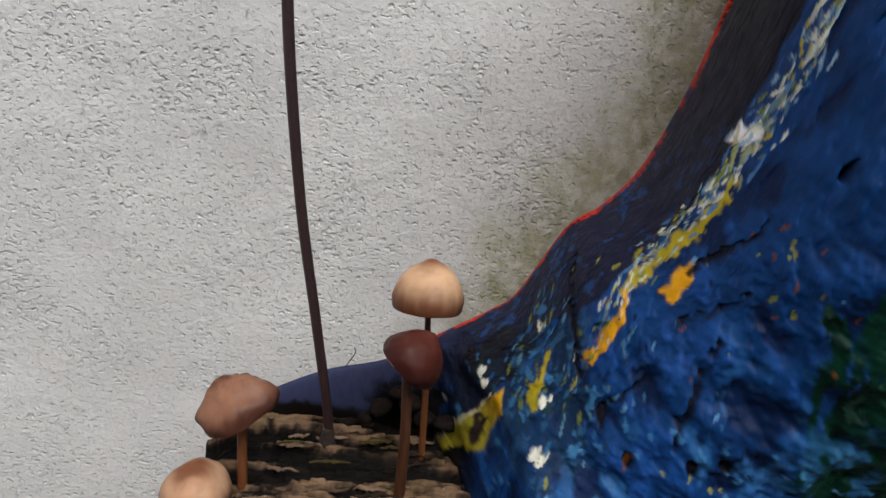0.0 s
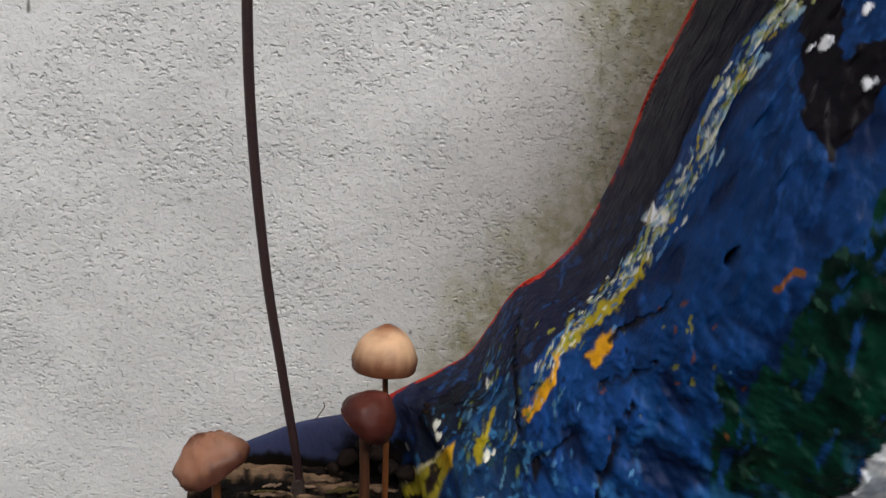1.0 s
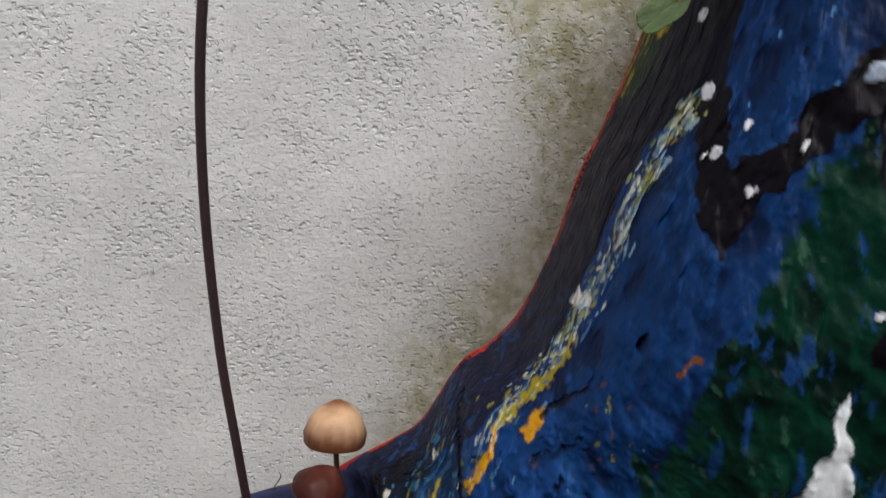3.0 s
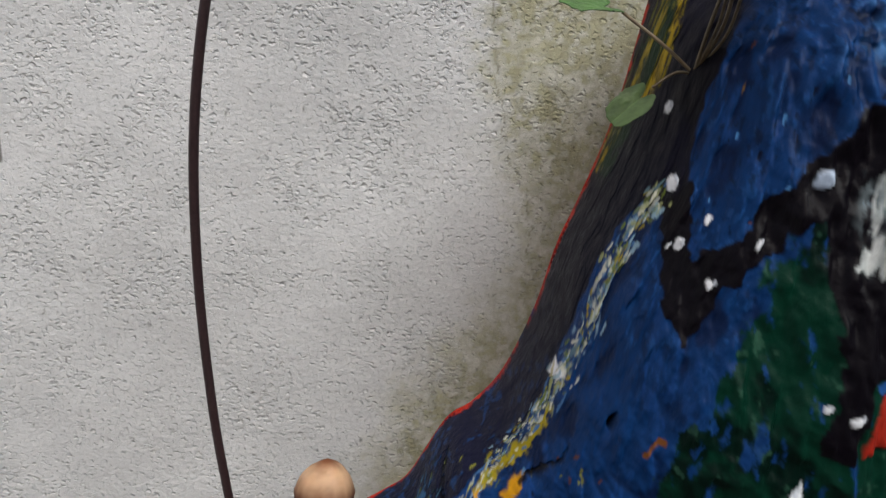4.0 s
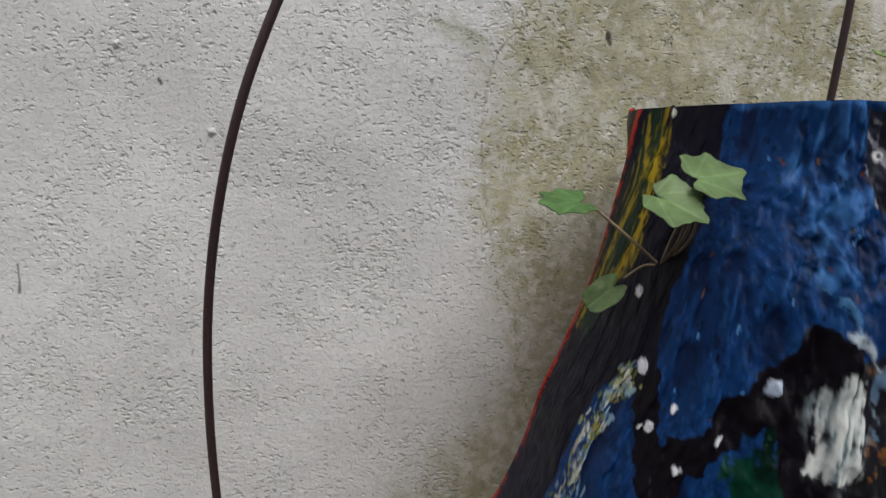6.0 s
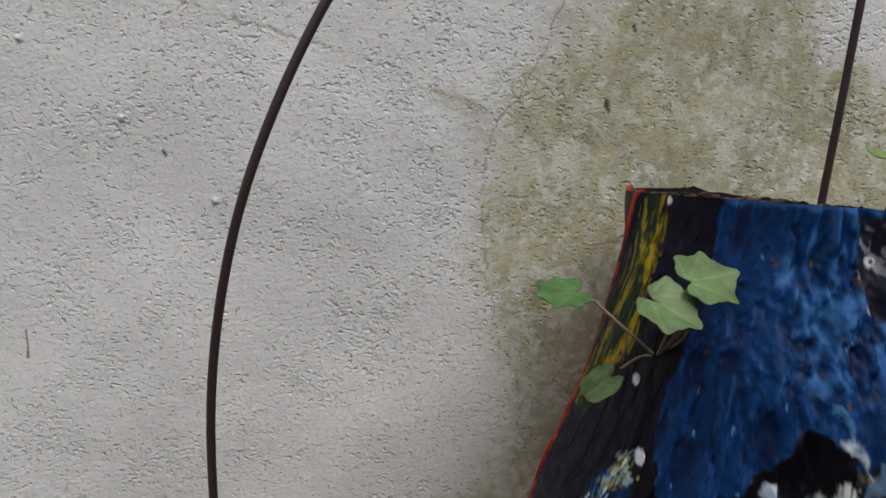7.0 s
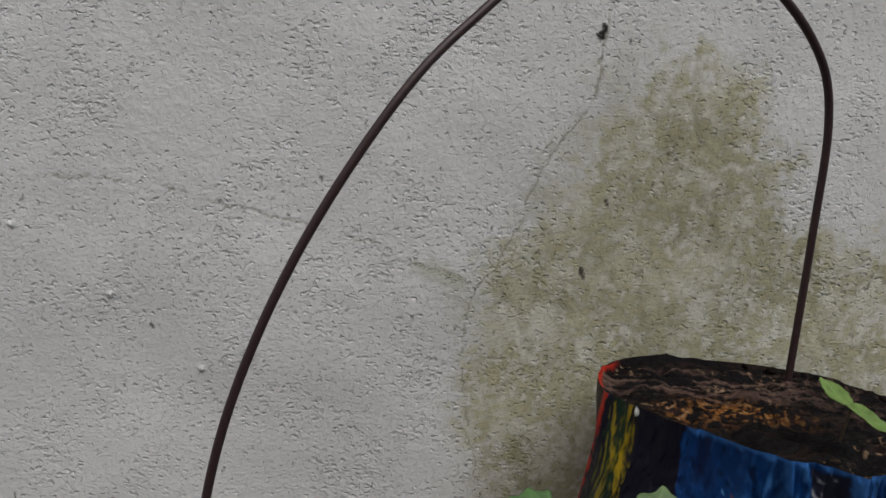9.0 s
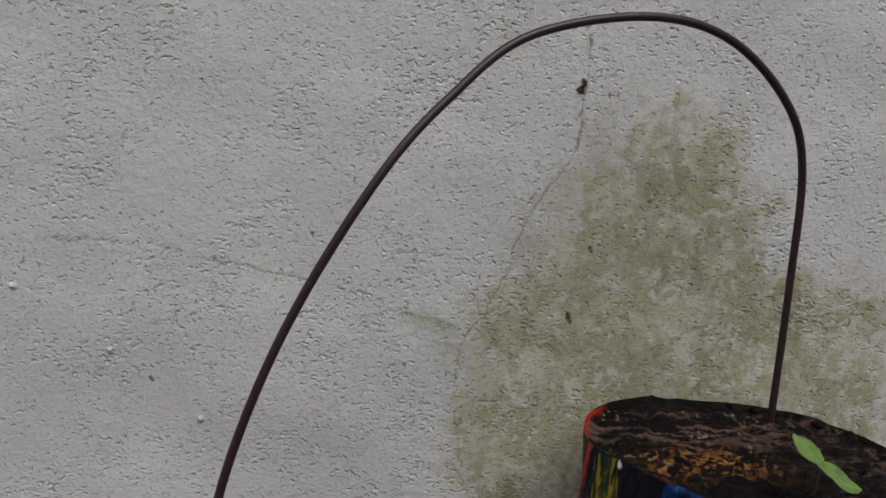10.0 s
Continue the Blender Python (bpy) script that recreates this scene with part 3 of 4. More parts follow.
BROWN_DISC = unrolled([(0.0181, 0.3103)])
PALE_LINE = unrolled([(0.0054, 0.2821), (0.0141, 0.3092), (0.0220, 0.3259)])
OLIVE_STROKE = unrolled([(0.0595, 0.3766), (0.0688, 0.3876), (0.0763, 0.3997), (0.0794, 0.4065), (0.0808, 0.4108)])
ORANGE_STROKE = unrolled([(0.0494, 0.3547), (0.0529, 0.3613), (0.0560, 0.3699), (0.0582, 0.3734)])
ORANGE_BLOB = unrolled([(0.0684, 0.3802), (0.0698, 0.3832), (0.0717, 0.3864)])
WHITE_BLOB = unrolled([(0.0796, 0.4248), (0.0842, 0.4255), (0.0857, 0.4283)])
TRAIL = unrolled([(0.1088, 0.4944), (0.1022, 0.4798), (0.0974, 0.4667), (0.0928, 0.4512), (0.0893, 0.4373), (0.0838, 0.4225), (0.0729, 0.4134), (0.0711, 0.3938), (0.0656, 0.3850), (0.0574, 0.3744), (0.0504, 0.3582), (0.0453, 0.3433)])
OLIVE_DAB = unrolled([(0.0374, 0.3413), (0.0353, 0.3384), (0.0344, 0.3347)])
STRIPE_A = unrolled([(0.1220, 0.5826), (0.1178, 0.5584), (0.1109, 0.5300), (0.1024, 0.4943)])
STRIPE_B = unrolled([(0.1254, 0.5843), (0.1211, 0.5628), (0.1094, 0.5338), (0.1090, 0.5172)])
STRIPE_GREEN = unrolled([(0.1234, 0.5840), (0.1185, 0.5583), (0.1104, 0.5288), (0.1041, 0.4996)])
WHITE_DOTS = unrolled([(0.1113, 0.5000), (0.1109, 0.4838), (0.1088, 0.4821), (0.1163, 0.4755), (0.1264, 0.4895), (0.1171, 0.4928)])
WHITE_DOTS_B = unrolled([(0.1130, 0.5215), (0.1115, 0.5008), (0.1402, 0.5092), (0.1472, 0.4500), (0.1407, 0.4506)])
WHITE_DOTS_C = unrolled([(0.0187, 0.3287), (0.0195, 0.3267), (0.0083, 0.3028), (0.0325, 0.3253), (0.0341, 0.3249), (0.0373, 0.3357), (0.0379, 0.3490)])
TOP_DOTS = unrolled([(0.1697, 0.5705), (0.1379, 0.5655)])
CRACK_A = unrolled([(0.0463, 0.3745), (0.0472, 0.3640), (0.0463, 0.3519), (0.0474, 0.3476)])
CRACK_B = unrolled([(0.0771, 0.3777), (0.0732, 0.3675), (0.0709, 0.3586), (0.0688, 0.3519), (0.0675, 0.3455)])
CRACK_C = unrolled([(0.0820, 0.3894), (0.0756, 0.3803), (0.0684, 0.3748)])
CRACK_D = unrolled([(0.0722, 0.3877), (0.0785, 0.3962), (0.0854, 0.4084)])
CRACK_E = unrolled([(0.0453, 0.3740), (0.0462, 0.3631), (0.0467, 0.3538), (0.0473, 0.3476)])
CRACK_F = unrolled([(0.0527, 0.3458), (0.0578, 0.3528), (0.0626, 0.3580)])
PITS = unrolled([(0.0515, 0.3423), (0.0817, 0.3421), (0.0573, 0.3362), (0.0725, 0.3410)])
CRACK_G = unrolled([(0.1509, 0.5779), (0.1525, 0.5660), (0.1503, 0.5538)])
PALE_DAB = unrolled([(0.1547, 0.5371), (0.1580, 0.5377), (0.1623, 0.5294), (0.1591, 0.5281)])
GREY_STREAKS = unrolled([(0.1496, 0.5108), (0.1590, 0.5146), (0.1647, 0.5105), (0.1651, 0.4867), (0.1542, 0.4800), (0.1563, 0.4926), (0.1487, 0.4837)])
CREST = unrolled([(0.1646, 0.5203), (0.1609, 0.5252), (0.1577, 0.5271)])
DAB_ZONE = unrolled([(0.0316, 0.3417), (0.0446, 0.3606), (0.0535, 0.3699), (0.0529, 0.3396), (0.0304, 0.3268)])
BLACK_LOW = unrolled([(0.0069, 0.3013), (0.0230, 0.3356), (0.0393, 0.3511), (0.0351, 0.3422), (0.0251, 0.3296), (0.0130, 0.3084)])
ORANGE_SCRATCH = unrolled([(0.1012, 0.4241), (0.1034, 0.4271), (0.1058, 0.4290)])
HOLE = unrolled([(0.0949, 0.4262)])


def log_paint(X, Z, d, depth):
    """Hand-painted colours and their relief on the front of the log, with some shade and highlights laid in; X runs
    round its side.
    """
    rng = np.random.default_rng(7)
    place = np.stack([X - UNROLL * depth, EDGE_Y - depth, Z], -1)
    wx, wz = X + 0.0016 * solid_noise(place, 0.006, 4, 81), Z + 0.0026 * solid_noise(place, 0.009, 4, 82)
    brush = solid_noise(place, (0.0028, 0.0028, 0.016), 4, 83)
    blotch = solid_noise(place, 0.018, 4, 84)
    fine = solid_noise(place, (0.0030, 0.0030, 0.0045), 3, 85)
    high = ease(0.37, 0.46, Z)
    ridges = solid_noise(place, (0.008, 0.008, 0.055), 3, 86)
    knots = solid_noise(place, 0.011, 4, 87)
    runs = solid_noise(place, (0.0034, 0.0034, 0.070), 2, 91)
    folds = solid_noise(place, (0.0042, 0.0042, 0.050), 3, 90)
    relief = 0.0022 * ridges * (0.20 + 0.80 * high) + 0.0007 * folds * high + 0.0022 * knots * (1 - 0.75 * high) + (0.00030 - 0.00016 * high) * fine + (0.00024 - 0.0001 * high) * brush
    col = np.ones(X.shape + (3,)) * np.array(BLUE)
    lay(col, np.clip(0.55 * ease(0.0, 0.9, blotch + 0.4 * brush), 0, 1), NAVY)
    lay(col, 0.40 * ease(0.45, 1.1, brush + 0.5 * blotch), (0.016, 0.075, 0.28))
    lay(col, 0.26 * high, NAVY)
    lay(col, 0.16 * high * ease(-0.1, 0.9, runs), (0.012, 0.068, 0.25))
    # brighter blue on the raised knobs paints in their soft highlights
    lay(col, 0.45 * (1 - high) * ease(0.2, 0.8, knots + 0.4 * brush), (0.010, 0.062, 0.26))
    hairs = solid_noise(place, (0.0011, 0.0011, 0.016), 2, 96)
    wrinkles = solid_noise(place, (0.0042, 0.0042, 0.015), 4, 92)
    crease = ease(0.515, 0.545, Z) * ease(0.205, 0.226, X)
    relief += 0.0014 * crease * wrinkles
    # sky glints painted on the wrinkle tops, shade painted in their troughs
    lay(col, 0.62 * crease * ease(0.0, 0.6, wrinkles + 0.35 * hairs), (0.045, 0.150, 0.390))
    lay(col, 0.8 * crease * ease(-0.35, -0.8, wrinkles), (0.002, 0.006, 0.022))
    lay(col, 0.34 * ease(0.40, 0.48, Z) * ease(0.45, 0.95, hairs + 0.35 * ridges), (0.020, 0.095, 0.290))
    lay(col, 0.60 * ease(0.42, 0.50, Z) * ease(0.62, 0.90, solid_noise(place, (0.0016, 0.0016, 0.0062), 2, 97)), (0.002, 0.006, 0.020))
    relief += 0.00016 * hairs
    # shade painted into the low parts of the ridges and knots
    hollow_shade = ease(-0.25, -0.75, ridges * high + knots * (1 - high))
    lay(col, 0.75 * hollow_shade, (0.003, 0.007, 0.030))

    def area(points, colour, rag=1.0, solid=1.0, height=0.0, streak=0.0):
        x, z = X + rag * (wx - X), Z + rag * (wz - Z)
        m = ease(-0.0004, 0.0006, inside(x, z, list(points)) + streak * 0.004 * brush) * solid
        lay(col, m, colour)
        relief[...] += height * m
        return m

    def stroke(points, width, colour, height=0.0004, broken=0.0, solid=1.0):
        dist, f = line_distance(X + 0.5 * (wx - X), Z + 0.5 * (wz - Z), [tuple(p) for p in smooth_line(points, 14)], 0.02)
        m = ease(width, width * 0.6, dist + width * (0.35 * fine + 0.2)) * solid
        if broken:
            m = m * ease(-broken, 0.3, fine + 0.6 * brush)
        lay(col, m, colour)
        relief[...] += height * m

    def dab(x, z, wide, tall, colour, lean=0.0, height=0.0005, solid=1.0):
        box = (np.abs(X - x) < 0.012) & (np.abs(Z - z) < 0.012)
        px, pz = X[box] - x, Z[box] - z
        c, s = math.cos(lean), math.sin(lean)
        a, b = (px * c + pz * s) / wide, (-px * s + pz * c) / tall
        m = ease(1.0, 0.7, np.sqrt(a * a + b * b) + 0.28 * fine[box] + 0.05) * solid
        col[box] += (np.asarray(colour) - col[box]) * m[:, None]
        relief[box] += height * m

    # bare flecks of wood
    for k in range(44):
        x, z = rng.uniform(0.185, 0.265), rng.uniform(0.48, 0.575)
        dab(x, z, rng.uniform(0.0004, 0.0010), rng.uniform(0.0008, 0.0022), (BROWN, (0.16, 0.09, 0.015), BLACK, (0.08, 0.24, 0.50), BLACK)[k % 5], 0, -0.0004, 0.8)
    # fields of colour
    sky = ease(-0.004, 0.006, inside(wx, wz, SKY_PATCH)) * ease(-0.7, 0.4, runs + 0.3 * brush)
    lay(col, 0.30 * sky, (0.018, 0.095, 0.30))
    lay(col, 0.75 * sky * ease(-0.1, 0.8, runs + 0.25 * brush), (0.060, 0.21, 0.50))
    field = GREEN_FIELD + GREEN_LOW + unrolled([(0.104, 0.24), (0.29, 0.24), (0.29, 0.50)])
    g = ease(-0.001, 0.002, inside(X + 1.5 * (wx - X), Z + 1.8 * (wz - Z), field) + 0.0045 * brush + 0.0014 * fine)
    lay(col, g, GREEN)
    lay(col, g * ease(-0.1, 0.7, blotch + 0.5 * fine), DEEP_GREEN)
    lay(col, g * 0.35 * ease(0.95, 1.3, fine + 0.5 * brush), (0.05, 0.14, 0.09))
    lay(col, g * 0.75 * ease(0.60, 1.0, solid_noise(place, (0.0030, 0.0030, 0.016), 4, 88) + 0.2 * blotch), (0.008, 0.045, 0.18))
    m = area(unrolled([(0.150, 0.515), (0.172, 0.523), (0.190, 0.505), (0.190, 0.448), (0.156, 0.452), (0.150, 0.480)]), (0.012, 0.010, 0.012), 1.5, 0.95)
    lay(col, m * 0.8 * ease(0.25, 0.9, blotch + 0.5 * fine), (0.055, 0.047, 0.047))
    lay(col, m * 0.8 * ease(0.45, 0.8, brush + 0.3 * blotch), (0.13, 0.22, 0.34))
    lay(col, m * 0.8 * ease(0.75, 0.95, fine - 0.2 * blotch), (0.16, 0.065, 0.016))
    area(BLACK_FIELD, BLACK, 1.4, 1.0, 0.0002)
    area(ZIGZAG, BLACK, 1.0, 1.0, 0.0003)
    m = area(GREY_PATCH, (0.016, 0.016, 0.024), 1.2, 0.9)
    lay(col, m * 0.7 * ease(0.4, 0.8, fine), (0.30, 0.31, 0.36))
    m = area(SKY_PATCH_B, (0.035, 0.12, 0.34), 1.2, 0.7)
    m = ease(-0.003, 0.004, inside(wx, wz, GREY_STREAKS))
    lay(col, 0.75 * m * ease(0.1, 0.8, brush + 0.4 * fine), (0.22, 0.27, 0.29))
    m = area(PALE_DAB, (0.07, 0.20, 0.38), 1.6, 0.6, 0.0003, 0.4)
    stroke(CREST, 0.0022, (0.34, 0.40, 0.46), 0.0003, 0.6)
    down, across = Z - 0.10 * X, X + 0.10 * Z
    drag = vnoise(down * 0.16, across, 0.0015, 93) + 0.6 * vnoise(down * 0.16, across, 0.0008, 94)
    m = ease(-0.0012, 0.0016, inside(X + 1.3 * (wx - X), Z + 1.3 * (wz - Z), WHITE_PATCH) + 0.0026 * drag)
    lay(col, m, (0.36, 0.40, 0.40))
    lay(col, m * ease(-0.3, 0.9, drag), (0.60, 0.62, 0.60))
    lay(col, m * 0.85 * ease(-0.35, -0.75, drag + 0.2 * blotch), (0.030, 0.075, 0.080))
    relief += 0.0004 * m + 0.0001 * m * drag
    peak = SNOW_PEAK[:3] + unrolled([(0.178, 0.335), (0.132, 0.335)]) + SNOW_PEAK[4:]
    area(peak, (0.74, 0.76, 0.79), 0.7, 1.0, 0.0004)
    relief *= 1 - 0.85 * ease(0, 0.003, inside(wx, wz, peak))
    lay(col, ease(0, 0.002, inside(wx, wz, peak)) * 0.30 * ease(0.5, 0.9, blotch + 0.4 * fine), (0.20, 0.30, 0.46))
    area(RED_PATCH, (0.34, 0.022, 0.012), 1.0, 1.0, 0.0006)
    area(BLUE_SPOT, (0.02, 0.10, 0.33), 1.3, 0.9)
    # the dark band along the edge
    band = unrolled(OUTLINE) + BAND_IN_LOW[::-1] + BAND_IN_MID[::-1] + BAND_IN_TOP[::-1]
    m = area(band, (0.006, 0.005, 0.008), 0.6, 1.0, 0.0002)
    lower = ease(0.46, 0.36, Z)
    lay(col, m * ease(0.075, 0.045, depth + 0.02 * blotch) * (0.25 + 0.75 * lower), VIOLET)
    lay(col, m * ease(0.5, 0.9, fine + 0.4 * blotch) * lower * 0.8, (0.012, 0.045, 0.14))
    m = area(DARK_LOW, (0.006, 0.022, 0.050), 1.6, 0.6)
    area(BLACK_LOW, (0.005, 0.005, 0.007), 1.2, 0.9)
    lay(col, m * 0.7 * ease(0.2, 0.7, brush), (0.03, 0.11, 0.22))
    lumps = solid_noise(place, (0.006, 0.006, 0.010), 3, 89)
    lay(col, 0.55 * ease(0.40, 0.34, Z) * ease(0.070, 0.085, depth) * ease(0.3, 0.9, lumps), (0.030, 0.14, 0.36))
    lay(col, 0.45 * ease(0.372, 0.345, Z) * ease(0.070, 0.055, depth) * ease(0.3, 0.1, np.abs(lumps)), (0.010, 0.020, 0.030))
    lay(col, 0.7 * ease(0.372, 0.345, Z) * ease(0.012, 0.025, depth) * ease(0.85, 1.1, fine + 0.3 * lumps), (0.04, 0.16, 0.32))
    # stripes, strokes and dabs
    stroke(STRIPE_GREEN, 0.0110, (0.009, 0.026, 0.013), 0.0001)
    for line, shift, width, tint, gaps in ((STRIPE_A, 0.0, 0.0024, (0.30, 0.22, 0.012), 0.9), (STRIPE_A, -0.0040, 0.0013, (0.17, 0.14, 0.012), 0.5), (STRIPE_A, 0.0036, 0.0011, (0.12, 0.11, 0.012), 0.3),
                                           (STRIPE_B, 0.0, 0.0034, (0.36, 0.25, 0.010), 1.2), (STRIPE_B, 0.0042, 0.0016, (0.22, 0.17, 0.012), 0.5), (STRIPE_B, -0.0044, 0.0014, (0.15, 0.13, 0.012), 0.4),
                                           (STRIPE_A, -0.0074, 0.0012, (0.10, 0.10, 0.014), 0.2)):
        dist, f = line_distance(X - shift, Z, [tuple(p) for p in smooth_line(line, 14)], 0.02)
        m = ease(width, width * 0.5, dist + width * (0.30 * hairs + 0.25 * brush + 0.1)) * ease(-gaps, 0.3, brush + 0.5 * hairs)
        lay(col, m, tint)
        relief += 0.0003 * m
    stroke(OLIVE_STROKE, 0.0040, OLIVE_Y, 0.0007)
    stroke(OLIVE_DAB, 0.0044, OLIVE_Y, 0.0005)
    stroke(ORANGE_STROKE, 0.0042, ORANGE_Y, 0.0008)
    stroke(ORANGE_BLOB, 0.0050, ORANGE_Y, 0.0010)
    stroke(WHITE_BLOB, 0.0050, WHITE, 0.0010)
    line = smooth_line(TRAIL, 400)
    for k in range(500):
        f = rng.random() ** 1.25
        i = int(f * 395)
        way = line[i + 4] - line[i]
        lean = math.atan2(way[1], way[0]) - math.pi / 2 + rng.normal(0, 0.22)
        x, z = line[i] + rng.normal(0, 1, 2) * (0.0034, 0.003)
        tint = [CREAM, (0.50, 0.52, 0.46), (0.26, 0.40, 0.50), OLIVE_Y, (0.12, 0.20, 0.24), (0.14, 0.18, 0.03), (0.32, 0.34, 0.14), (0.06, 0.15, 0.32)][rng.integers(8)]
        size = rng.uniform(0.00038, 0.0010) * (1.15 if f < 0.6 else 0.8)
        dab(x, z, size, size * rng.uniform(1.3, 4.4), tint, lean, 0.0003, rng.uniform(0.5, 1))
    for k, (x, z) in enumerate(WHITE_DOTS + WHITE_DOTS_B):
        big = (0.0021, 0.0020) if k not in (2, 5, 10) else (0.0010, 0.0013)
        dab(x, z, big[0] * rng.uniform(0.9, 1.2), big[1] * rng.uniform(0.9, 1.25), WHITE, rng.uniform(-0.7, -0.2), 0.0008)
        dab(x + 0.0016, z + 0.0010, big[0] * 0.6, big[1] * 0.7, (0.45, 0.47, 0.52), 0.4, 0.0004)
    dab(*WHITE_DOTS_B[2], 0.0040, 0.0024, (0.40, 0.48, 0.60), 0.6, 0.0006)
    for x, z in WHITE_DOTS_C:
        dab(x, z, 0.0026, 0.0016, (0.60, 0.60, 0.52), rng.uniform(-0.4, 0.4), 0.0006)
        dab(x + 0.0022, z + 0.0012, 0.0014, 0.0012, (0.50, 0.50, 0.44), 0, 0.0004)
    dab(*TOP_DOTS[0], 0.0026, 0.0024, (0.50, 0.51, 0.54), 0, 0.0008)
    dab(*TOP_DOTS[0], 0.0009, 0.0010, (0.05, 0.05, 0.06), 0, -0.0006)
    low, top = np.min(DAB_ZONE, 0), np.max(DAB_ZONE, 0)
    for k in range(110):
        x, z = rng.uniform(low[0], top[0]), rng.uniform(low[1], top[1])
        tint = ((0.010, 0.055, 0.17), (0.022, 0.10, 0.20), NAVY, (0.13, 0.16, 0.025), (0.012, 0.035, 0.04), (0.07, 0.17, 0.25))[k % 6]
        dab(x, z, rng.uniform(0.0005, 0.0014), rng.uniform(0.0010, 0.0034), tint, rng.normal(0.3, 0.5), 0.0003, 0.8)
    stroke(ORANGE_SCRATCH, 0.0013, (0.16, 0.055, 0.012), -0.0002)
    # stray paint
    for k in range(90):
        x, z = rng.uniform(0.08, 0.20), rng.uniform(0.29, 0.41)
        dab(x, z, rng.uniform(0.0004, 0.0010), rng.uniform(0.0006, 0.0020), (BLACK, NAVY, BROWN, (0.10, 0.26, 0.46), (0.22, 0.22, 0.03))[k % 5], rng.uniform(-1, 1), -0.0003, 0.8)
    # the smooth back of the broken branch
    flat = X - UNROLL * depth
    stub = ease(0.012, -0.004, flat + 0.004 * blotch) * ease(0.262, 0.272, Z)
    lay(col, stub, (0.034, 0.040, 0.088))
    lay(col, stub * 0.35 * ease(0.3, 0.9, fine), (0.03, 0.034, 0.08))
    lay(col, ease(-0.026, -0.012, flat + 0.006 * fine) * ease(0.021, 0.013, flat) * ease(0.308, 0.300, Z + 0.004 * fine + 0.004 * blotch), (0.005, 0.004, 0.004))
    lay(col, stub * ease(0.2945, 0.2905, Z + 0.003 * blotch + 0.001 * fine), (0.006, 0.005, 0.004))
    lay(col, ease(-0.070, -0.085, flat), (0.005, 0.022, 0.085))
    relief *= 1 - 0.85 * stub
    m = area(YELLOW_PATCH, (0.23, 0.19, 0.014), 0.25, 1.0, 0.0004)
    lay(col, m * ease(0.314, 0.328, Z + 0.003 * fine), (0.52, 0.28, 0.008))
    lay(col, m * 0.5 * ease(0.3, 0.8, fine), (0.10, 0.10, 0.015))
    dab(*BROWN_DISC[0], 0.0066, 0.0064, (0.016, 0.010, 0.009), 0.0, -0.0003)
    stroke(PALE_LINE, 0.0008, (0.42, 0.38, 0.22), 0.0002)
    stroke(CRACK_G, 0.0030, (0.003, 0.008, 0.030), -0.0008, 0.6, 0.8)
    # splits
    for points, width in ((CRACK_A, 0.0013), (CRACK_B, 0.0020), (CRACK_C, 0.0014), (CRACK_D, 0.0014), (CRACK_E, 0.0016), (CRACK_F, 0.0012)):
        stroke(points, width * 1.45, (0.004, 0.004, 0.006), -0.0018, 1.4, 0.95)
    for x, z in PITS:
        dab(x, z, 0.0028, 0.0034, (0.004, 0.004, 0.006), 0.5, -0.0020)
    dab(*PITS[2], 0.0013, 0.0045, (0.10, 0.035, 0.010), -0.2, -0.0005)
    dab(*HOLE[0], 0.0024, 0.0034, (0.002, 0.002, 0.002), 0, -0.0050)
    # highlight painted along the rim of the blue face under the sawn top
    lay(col, 0.7 * ease(0.5835, 0.5856, Z + 0.0012 * fine) * ease(0.170, 0.178, X), (0.045, 0.16, 0.45))
    dab(0.1300 + 0.9 * 0.013, 0.5835, 0.0022, 0.0020, (0.55, 0.56, 0.52), 0.3, 0.0004)
    # red edge
    nub = np.exp(-((flat - 0.055) ** 2 + (Z - 0.381) ** 2) / 0.011 ** 2)
    rim = ease(0.0036, 0.0022, depth * (1.9 - 0.9 * ease(0.36, 0.42, Z)) * (1 - 0.55 * nub) * (1 + 0.8 * ease(0.565, 0.580, Z)) + 0.0012 * fine + 0.0010 * blotch) * ease(-0.010, 0.002, flat) * ease(-0.9, -0.3, blotch + 0.5 * knots)
    lay(col, rim, RED)
    return col, relief


build_log()


